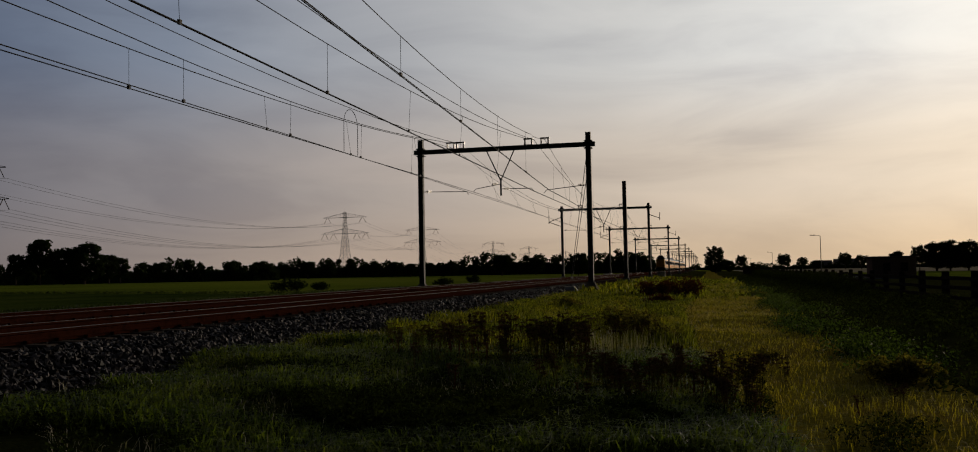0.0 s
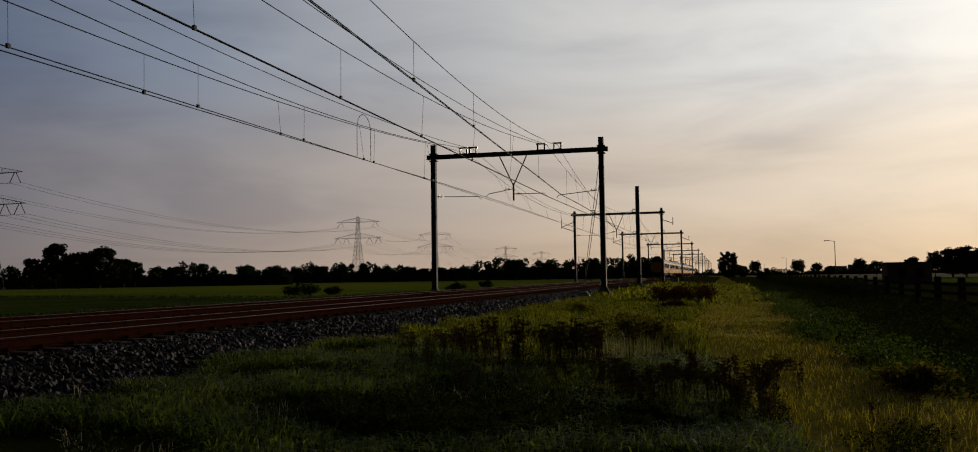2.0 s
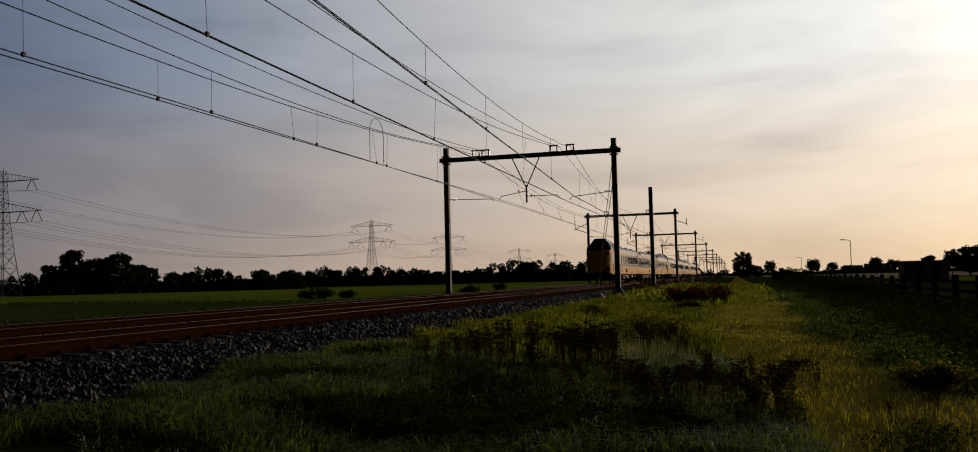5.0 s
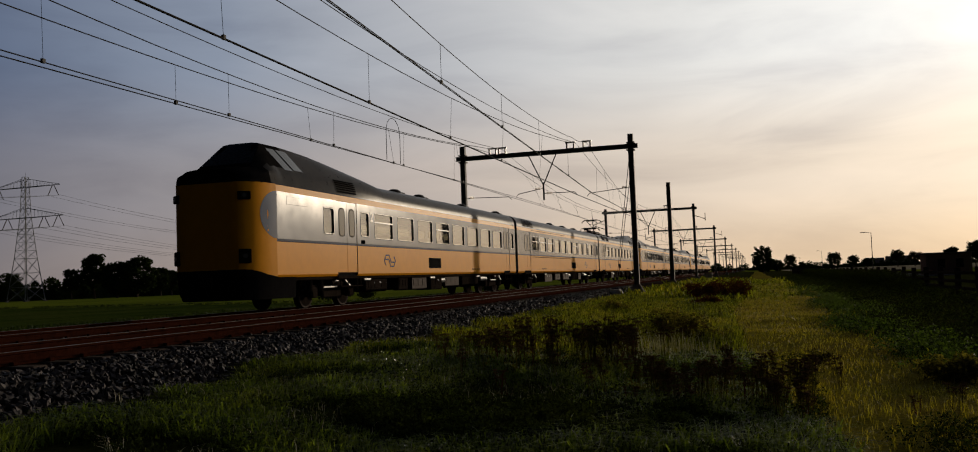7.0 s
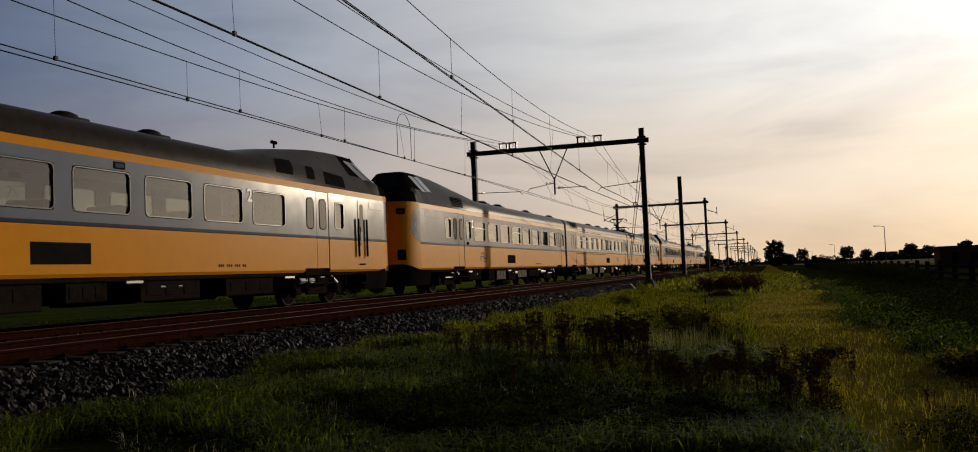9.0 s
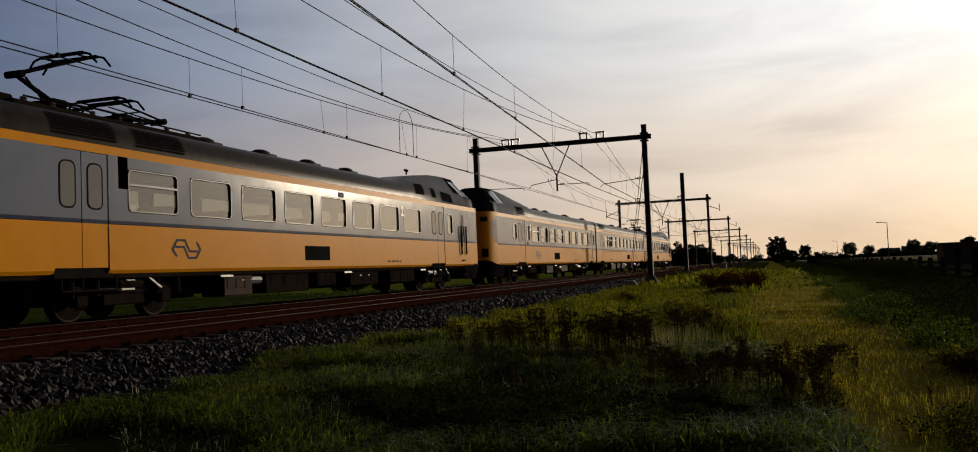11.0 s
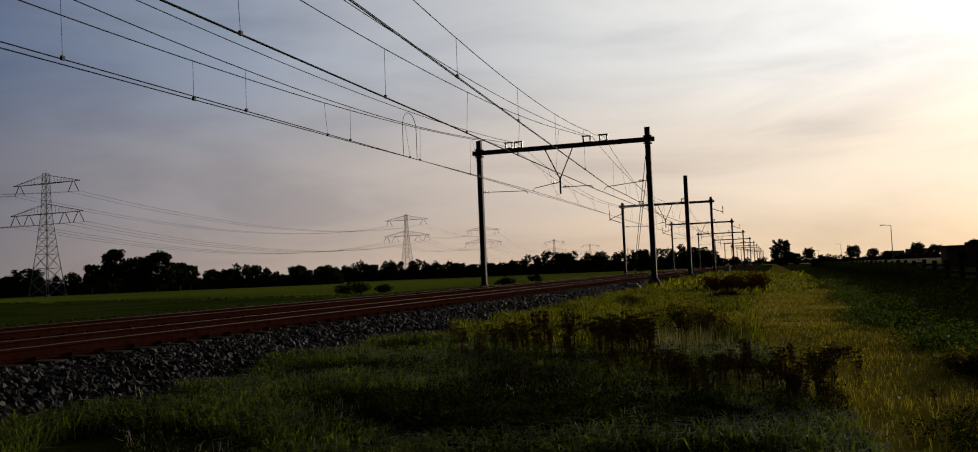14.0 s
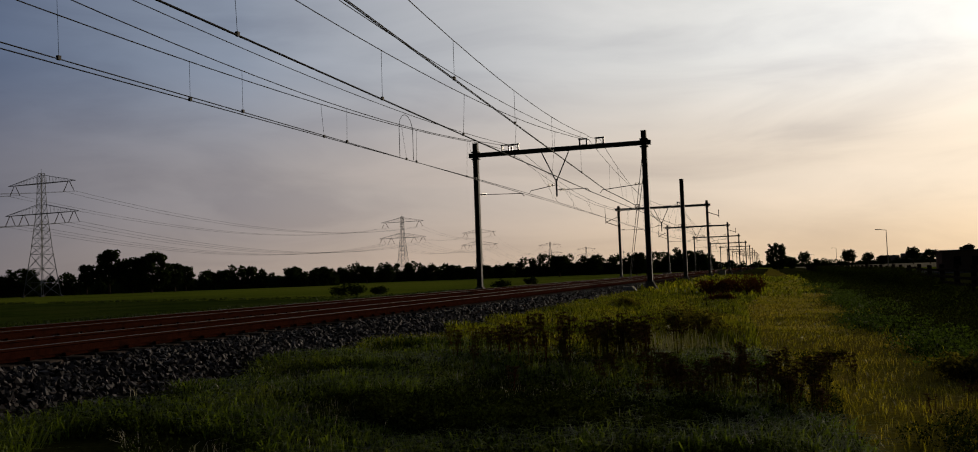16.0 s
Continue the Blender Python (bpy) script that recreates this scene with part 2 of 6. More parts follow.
BLACK = material("black_paint", [(0.007, 0.0065, 0.0065), (0.013, 0.012, 0.0115)], 0.6, scale=1, bump=0.05, spec=0.0)
RUBBER = material("black_rubber", [(0.010, 0.010, 0.010), (0.018, 0.017, 0.016)], 0.9, scale=3, bump=0.2, spec=0.0)
UNDER = material("grimy_underframe", [(0.009, 0.007, 0.006), (0.020, 0.015, 0.012), (0.013, 0.010, 0.008)], 0.85, scale=2, bump=0.5, spec=0.0)
BOX = material("brown_equipment_box", [(0.022, 0.011, 0.007), (0.040, 0.021, 0.013)], 0.8, scale=2, bump=0.2, spec=0.1)
PIPE = material("pale_metal_fitting", [(0.13, 0.127, 0.124), (0.19, 0.184, 0.178)], 0.4, metal=0.6, scale=6, bump=0.1)
CHROME = material("window_rim_metal", [(0.055, 0.055, 0.056), (0.09, 0.09, 0.092)], 0.4, metal=0.4, scale=6, bump=0.03, grain=0.1, spec=0.2)
WHITE = material("white_lettering", [(0.62, 0.62, 0.62), (0.72, 0.72, 0.72)], 0.5, scale=6, bump=0.0)
SEAT = material("pale_seat_fabric", [(0.20, 0.19, 0.175), (0.28, 0.265, 0.24)], 0.9, scale=5, bump=0.3)
CABIN = material("cabin_lining", [(0.42, 0.41, 0.38), (0.5, 0.48, 0.45)], 0.7, scale=2, bump=0.1)
GLASS = glass_material("tinted_coach_glass", (0.64, 0.62, 0.49))
DARKGLASS = material("dark_cab_glass", [(0.008, 0.008, 0.009), (0.012, 0.012, 0.013)], 0.25, scale=2, bump=0.0, spec=0.08)
PALEGLASS = material("reflecting_door_glass", [(0.030, 0.030, 0.027), (0.042, 0.041, 0.037)], 0.06, scale=2, bump=0.0, spec=0.8, grain=0.03, rough_var=0.0)
BRICKWALL = material("dim_brickwork", [(0.16, 0.10, 0.08), (0.2, 0.13, 0.1)], 0.9, scale=2, bump=0.3, spec=0.0)
TILE = material("roof_tiles", [(0.10, 0.085, 0.08), (0.14, 0.11, 0.10)], 0.8, scale=2, bump=0.3, spec=0.0)
ASPHALT = material("asphalt", [(0.045, 0.045, 0.046), (0.06, 0.06, 0.06)], 0.9, scale=2, bump=0.4, spec=0.0)

# ---- mesh helpers ----


def mesh_of(name, verts, faces, mats, index=None, smooth=False):
    me = bpy.data.meshes.new(name)
    me.from_pydata(verts, [], faces)
    for m in mats:
        me.materials.append(m)
    if index is not None:
        me.polygons.foreach_set("material_index", index)
    if smooth:
        me.polygons.foreach_set("use_smooth", [True] * len(me.polygons))
    me.update()
    return me


def child(name, data, parent, label=""):
    ob = new(name, data)
    ob.parent = parent
    return tagged(ob, label)


def part(name, bm, mat, parent=None, label="", smooth=False):
    me = bpy.data.meshes.new(name)
    if smooth:
        for f in bm.faces:
            f.smooth = True
    bmesh.ops.recalc_face_normals(bm, faces=bm.faces[:])
    bm.to_mesh(me)
    bm.free()
    for m in (mat if isinstance(mat, (list, tuple)) else [mat]):
        me.materials.append(m)
    ob = new(name, me)
    if parent:
        ob.parent = parent
    return tagged(ob, label)


def empty(name, label, category, group="", m=None, kind=""):
    ob = new(name)
    ob.empty_display_size = 0.2
    if m is not None:
        ob.matrix_basis = m
    return tagged(ob, label, category, group, kind)


def box(bm, x0, x1, y0, y1, z0, z1, bevel=0.0, mat=0):
    r = bmesh.ops.create_cube(bm, size=1.0, matrix=Matrix.Translation(((x0 + x1) / 2, (y0 + y1) / 2, (z0 + z1) / 2)) @ Matrix.Diagonal((x1 - x0, y1 - y0, z1 - z0, 1)))
    vs = r["verts"]
    fs = {f for v in vs for f in v.link_faces}
    for f in fs:
        f.material_index = mat
    if bevel:
        es = list({e for v in vs for e in v.link_edges})
        bmesh.ops.bevel(bm, geom=es, offset=bevel, segments=1, affect="EDGES")
    return vs


def rod(bm, a, b, r, n=6, r2=None, mat=0):
    a, b = Vector(a), Vector(b)
    d = b - a
    m = Matrix.Translation((a + b) / 2) @ d.to_track_quat("Z", "Y").to_matrix().to_4x4()
    v = bmesh.ops.create_cone(bm, cap_ends=True, segments=n, radius1=r, radius2=r if r2 is None else r2, depth=d.length, matrix=m)["verts"]
    if mat:
        for f in {f for q in v for f in q.link_faces}:
            f.material_index = mat
    return v


def tube(points, r, n=4):
    """Vertices and faces of a thin tube along a line of points."""
    pts = [Vector(p) for p in points]
    vs, fs = [], []
    for i, p in enumerate(pts):
        d = (pts[min(i + 1, len(pts) - 1)] - pts[max(i - 1, 0)]).normalized()
        u = d.cross(Vector((0, 0, 1)) if abs(d.z) < 0.9 else Vector((1, 0, 0))).normalized()
        w = d.cross(u)
        for j in range(n):
            a = 2 * math.pi * j / n
            vs.append(p + r * (math.cos(a) * u + math.sin(a) * w))
        if i:
            for j in range(n):
                k = (i - 1) * n
                fs.append((k + j, k + (j + 1) % n, k + n + (j + 1) % n, k + n + j))
    return vs, fs


def tubes_mesh(name, lines, mat):
    vs, fs = [], []
    for pts, r in lines:
        v, f = tube(pts, r)
        k = len(vs)
        vs += v
        fs += [tuple(i + k for i in q) for q in f]
    return mesh_of(name, vs, fs, [mat])


# ---- ground ----


def ground_z(x, y):
    pts = ((-5000, -1.25), (-22, -1.25), (-18.5, -1.05), (-17.2, -0.55), (-6.6, -0.55), (-5.4, -0.66), (-3.4, -0.86), (-1.0, -0.92), (3.4, -0.92), (5.0, -0.80), (9.0, -0.85), (14, -1.05), (5000, -1.1))
    for (a, za), (b, zb) in zip(pts, pts[1:]):
        if a <= x <= b:
            z = za + (zb - za) * (x - a) / (b - a)
            break
    if -60 < y < 400 and -7 < x < 14 and not -0.2 < x < -0.1:
        z += 0.09 * (noise.noise((x * 0.35, y * 0.25, 0)) + 0.5 * noise.noise((x * 1.1, y * 0.9, 3)))
    return z


def ditch_y(x):
    """The reedy ditch across the meadow, slanting away from the line."""
    return 88.0 + 0.37 * (-45.0 - x)


def build_ground():
    xs = [-4500, -2500, -1200, -600, -400, -300, -240, -190] + [-160 + 8 * i for i in range(17)] + [-24, -22, -20, -18.5, -17.2, -16, -14, -12, -10, -8, -7] + [-6.6 + 0.35 * i for i in range(60)] + [15, 17, 20, 26, 34, 50, 80, 140, 300, 700, 1500, 4500]
    ys = [-4500, -1500, -500, -150, -60, -30, -10, -3] + [0.5 * i for i in range(0, 90)] + [45 + 1.5 * i for i in range(1, 60)] + [140, 160, 190, 240, 320, 450, 650, 1000, 1800, 3000, 4700]
    vs = [(x, y, ground_z(x, y)) for y in ys for x in xs]
    n = len(xs)
    fs, idx = [], []
    for j in range(len(ys) - 1):
        for i in range(n - 1):
            fs.append((j * n + i, j * n + i + 1, (j + 1) * n + i + 1, (j + 1) * n + i))
            xm, ym = (xs[i] + xs[i + 1]) / 2, (ys[j] + ys[j + 1]) / 2
            wob = 0.5 * noise.noise((0, ym * 0.15, 7))
            if xm < -17:
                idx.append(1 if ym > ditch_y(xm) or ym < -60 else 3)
            elif xm > 14 and 230 < ym < 640:
                idx.append(4)
            else:
                idx.append(1 if xm > 26 or ym > 420 else 2 if -0.7 + wob < xm < (2.4 if ym > 15 else 3.2) + wob else 0)
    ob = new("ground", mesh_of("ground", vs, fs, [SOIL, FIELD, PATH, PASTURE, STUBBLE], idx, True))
    tagged(ob, "dark rough grass verge with a trodden path beside meadow", "ground", kind="structure")


build_ground()


def build_ballast():
    prof = [(-17.3, -0.58), (-16.6, -0.30), (-16.0, -0.20), (-15.4, -0.19), (-12.2, -0.20), (-11.8, -0.24), (-11.3, -0.20), (-8.85, -0.20), (-8.45, -0.235), (-7.95, -0.28), (-7.4, -0.45), (-6.9, -0.67)]
    ys = [-60, -20] + [0.4 * i for i in range(0, 200)] + [80 + 6 * i for i in range(1, 60)] + [600, 900, 1400]
    vs = []
    for y in ys:
        for i, (x, z) in enumerate(prof):
            j = 0 if i in (0, 11) else 0.04
            vs.append((x + j * noise.noise((x * 3, y * 2, 1)), y, z + j * noise.noise((x * 3, y * 2, 5))))
    n = len(prof)
    fs = [(j * n + i, j * n + i + 1, (j + 1) * n + i + 1, (j + 1) * n + i) for j in range(len(ys) - 1) for i in range(n - 1)]
    ob = new("ballast_bed", mesh_of("ballast_bed", vs, fs, [BED]))
    tagged(ob, "dark brown crushed stone bed under two railway tracks", "track bed", kind="structure")
    # loose stones on the shoulder and between the sleepers
    rng = np.random.default_rng(4)
    ico = [(0, 0, 1), (0.9, 0, 0.3), (0.28, 0.85, 0.35), (-0.72, 0.53, 0.3), (-0.72, -0.53, 0.4), (0.28, -0.85, 0.3), (0.1, 0.1, -0.8)]
    tri = [(0, 1, 2), (0, 2, 3), (0, 3, 4), (0, 4, 5), (0, 5, 1), (6, 2, 1), (6, 3, 2), (6, 4, 3), (6, 5, 4), (6, 1, 5)]
    base, tri = np.array(ico), np.array(tri)
    out_v, out_f, k = [], [], 0

    def height(x):
        for (a, za), (b, zb) in zip(prof, prof[1:]):
            if a <= x <= b:
                return za + (zb - za) * (x - a) / (b - a)
        return -0.6

    for x0, x1, y0, y1, count, size in ((-8.48, -6.75, 3.5, 22, 12000, 0.045), (-8.45, -6.8, 22, 60, 7500, 0.050), (-11.6, -8.7, 6, 40, 2500, 0.034), (-16.6, -11.4, 8, 50, 2500, 0.04)):
        xs, yy, ss = rng.uniform(x0, x1, count), rng.uniform(y0, y1, count), size * rng.uniform(0.55, 1.35, count)
        for x, y, s in zip(xs, yy, ss):
            q = rng.normal(size=(3, 3))
            u, _, _ = np.linalg.svd(q)
            p = (base * (1 + 0.3 * rng.normal(size=(7, 1))) * s * rng.uniform(0.6, 1.2, 3)) @ u + (x, y, height(x) + 0.35 * s)
            out_v.append(p)
            out_f.append(tri + k)
            k += 7
    me = mesh_of("ballast_stones", np.concatenate(out_v).tolist(), np.concatenate(out_f).tolist(), [STONE])
    tagged(new("ballast_stones", me), "loose grey crushed stones heaped on the track shoulder", "stones", kind="stuff")


build_ballast()


def build_track(name, cx, label):
    track = empty(name, label, "railway track", "pair of tracks", pose(cx, 0, 0))
    prof = [(-0.07, -0.165), (0.07, -0.165), (0.07, -0.145), (0.012, -0.125), (0.012, -0.04), (0.036, -0.03), (0.036, -0.002), (-0.036, -0.002), (-0.036, -0.03), (-0.012, -0.04), (-0.012, -0.125), (-0.07, -0.145)]
    for s in (-1, 1):
        n = len(prof)
        vs = [(s * 0.7525 + x, y, z) for y in (-80, 1400) for x, z in prof]
        fs = [(i, (i + 1) % n, n + (i + 1) % n, n + i) for i in range(n)]
        rail = child("rail", mesh_of("rail", vs, fs, [RUST]), track, "rusty steel rail")
        bm = bmesh.new()
        box(bm, s * 0.7525 - 0.027, s * 0.7525 + 0.027, -80, 1400, -0.0015, 0.002)
        part("running_band", bm, SHINE, rail, "worn bright rail head")
    bm = bmesh.new()
    box(bm, -1.26, 1.26, -0.13, 0.13, -0.32, -0.168, 0.02)
    first = part("sleeper", bm, SLEEPER, track, "grimy concrete sleeper")
    first.location.y = 3.0
    bm = bmesh.new()
    box(bm, -0.035, 0.035, -0.05, 0.05, -0.168, -0.12, 0.01)
    clip = part("clip", bm, RUST, first, "rusty rail clip")
    clip.location.x = 0.85
    for i in range(140):
        s = first if i == 0 else child("sleeper", first.data, track)
        s.location.y = 3.0 + 0.6 * i
        if i < 36:
            for x in (-0.85, -0.655, 0.655, 0.85):
                if i or x != 0.85:
                    child("clip", clip.data, s).location.x = x
    bm = bmesh.new()
    for i in range(140, 420):
        box(bm, -1.26, 1.26, 2.87 + 0.6 * i, 3.13 + 0.6 * i, -0.32, -0.168)
    tagged(part("far_sleepers", bm, SLEEPER, track), "row of concrete sleepers", kind="stuff")
    return track


build_track("railway_track", NEAR, "rusty railway track on concrete sleepers, nearer line")
build_track("railway_track", FAR, "rusty railway track on concrete sleepers, farther line")

# ---- overhead line ----
LEFT_X, RIGHT_X = -17.03, -6.65


def h_beam(bm, p, q, w, t=0.02, across=(1, 0, 0)):
    """A rolled H section from p to q, its flanges facing the given way."""
    p, q, a = Vector(p), Vector(q), Vector(across)
    d = (q - p).normalized()
    b = d.cross(a).normalized()
    for off, u, v in ((a * (w / 2 - t / 2), t, w), (a * (t / 2 - w / 2), t, w), (Vector(), w - 2 * t - 0.002, t)):
        vs = []
        for e in (p, q):
            for su, sv in ((-1, -1), (1, -1), (1, 1), (-1, 1)):
                vs.append(bm.verts.new(e + off + a * (su * u / 2) + b * (sv * v / 2)))
        for f in ((0, 1, 2, 3), (7, 6, 5, 4), (0, 4, 5, 1), (1, 5, 6, 2), (2, 6, 7, 3), (3, 7, 4, 0)):
            bm.faces.new([vs[i] for i in f])


def footing(bm, x):
    box(bm, x - 0.42, x + 0.42, -0.42, 0.42, -1.3, -0.32, 0.05)
    bmesh.ops.create_cone(bm, cap_ends=True, segments=4, radius1=0.5, radius2=0.27, depth=0.34, matrix=Matrix.Translation((x, 0, -0.15)) @ pose(0, 0, 0, 0, 0, 45))


def cantilever(parent, x0, x1, z, rise):
    bm = bmesh.new()
    rod(bm, (x0, 0, z), (x1, 0, z + rise), 0.022, 6)
    rod(bm, (x1, 0, z + rise), (x1 + (0.15 if x1 > x0 else -0.15), 0, z + rise - 0.18), 0.018, 5)
    arm = part("registration_arm", bm, STEEL, parent, "slim steel registration arm")
    bm = bmesh.new()
    d = 1 if x1 > x0 else -1
    for i in range(4):
        rod(bm, (x0 + d * (0.15 + 0.09 * i), 0, z), (x0 + d * (0.20 + 0.09 * i), 0, z), 0.075, 10)
    part("insulator", bm, INSUL, arm, "brown ribbed insulator")


def portal(y, top_l, top_r, beam, detail, label, extra=False):
    p = empty("catenary_portal", label, "catenary portal", "overhead line portals", pose(0, y, 0))
    w = 0.30 if detail else 0.28
    for x, top in ((LEFT_X, top_l), (RIGHT_X, top_r)):
        bm = bmesh.new()
        h_beam(bm, (x, 0, -0.1), (x, 0, top), w)
        post = part("post", bm, STEEL, p, "dark galvanised steel post")
        bm = bmesh.new()
        footing(bm, x)
        part("footing", bm, CONCRETE, post, "concrete footing")
        for z in (beam - 0.26, beam + 0.17):
            bm = bmesh.new()
            box(bm, x - 0.24, x + 0.24, -0.2, 0.2, z, z + 0.06)
            part("bracket", bm, STEEL, post)
    bm = bmesh.new()
    h_beam(bm, (LEFT_X - 0.45, 0.0, beam), (RIGHT_X + 0.4, 0.0, beam), 0.26, 0.02, (0, 0, 1))
    part("crossbeam", bm, STEEL, p, "dark steel crossbeam")
    mid = (NEAR + FAR) / 2 - 0.2
    bm = bmesh.new()
    rod(bm, (mid - 0.85, 0, beam - 0.12), (mid, 0, beam - 1.95), 0.035)
    rod(bm, (mid + 0.85, 0, beam - 0.12), (mid, 0, beam - 1.95), 0.035)
    rod(bm, (mid, 0, beam - 1.80), (mid, 0, beam - 2.85), 0.055, 8)
    part("hanger", bm, STEEL, p, "V-shaped steel hanger")
    cantilever(p, mid - 0.05, FAR + 0.25, beam - 2.15, -0.25)
    cantilever(p, mid + 0.05, NEAR - 0.35, beam - 2.45, -0.02)
    cantilever(p, LEFT_X + 0.15, FAR - 0.35, beam - 2.45, -0.08)
    cantilever(p, RIGHT_X - 0.15, NEAR + 0.55, beam - 2.40, -0.22)
    for x in ((-15.1, -14.5, -10.25, -9.25) if detail else (-14.8, -9.8)):
        bm = bmesh.new()
        for s in (-0.21, 0.21):
            rod(bm, (x + s, 0, beam + 0.12), (x + s, 0, beam + 0.48), 0.05, 6)
        box(bm, x - 0.29, x + 0.29, -0.05, 0.05, beam + 0.46, beam + 0.54)
        box(bm, x - 0.27, x + 0.27, -0.07, 0.07, beam + 0.10, beam + 0.16)
        part("wire_support", bm, INSUL, p, "insulated support frame for carrying wires")
    if extra:
        bm = bmesh.new()
        rod(bm, (LEFT_X, 0, 7.2), (LEFT_X - 1.6, 0, 6.6), 0.04)
        rod(bm, (LEFT_X, 0, 6.0), (LEFT_X - 1.6, 0, 6.6), 0.04)
        rod(bm, (LEFT_X - 1.6, 0, 6.4), (LEFT_X - 1.6, 0, 7.5), 0.045)
        part("side_bracket", bm, STEEL, p, "outrigger bracket on the post")
        bm = bmesh.new()
        rod(bm, (RIGHT_X, 0, 7.2), (RIGHT_X + 1.3, 0, 6.7), 0.04)
        rod(bm, (RIGHT_X + 1.3, 0, 6.5), (RIGHT_X + 1.3, 0, 7.4), 0.045)
        part("side_bracket", bm, STEEL, p, "outrigger bracket on the post")
    return p


PORTALS = (52.2, 107.0, 161.0, 220.0, 283.0, 340.0, 397.0, 454.0, 511.0, 568.0, 640.0)
portal(PORTALS[0], 8.90, 8.86, 8.13, True, "dark steel overhead line portal across both tracks")
portal(PORTALS[1], 8.48, 8.56, 8.03, False, "dark steel overhead line portal across both tracks", True)
portal(PORTALS[2], 8.45, 8.50, 7.98, False, "dark steel overhead line portal farther down the line", True)
for y in PORTALS[3:]:
    portal(y, 8.45, 8.50, 7.98, False, "dark steel overhead line portal farther down the line")


def build_mast():
    mast = empty("anchor_mast", "tall dark steel anchor mast beside the line", "mast", "", pose(-6.65, 75.4, 0))
    bm = bmesh.new()
    h_beam(bm, (0, 0, -0.1), (0, 0, 8.15), 0.32)
    part("post", bm, STEEL, mast)
    bm = bmesh.new()
    footing(bm, 0)
    part("footing", bm, CONCRETE, mast, "concrete footing")
    guys = empty("guy_wires", "pair of slanting steel guy wires at the portal post", "guy wires")
    for x, y, z in ((-11.6, 77.0, 6.4), (-11.2, 75.0, 5.2)):
        bm = bmesh.new()
        rod(bm, (-6.78, 52.4, z + 1.2), (x, y, -0.3), 0.022, 5)
        part("guy_wire", bm, STEEL, guys)


build_mast()


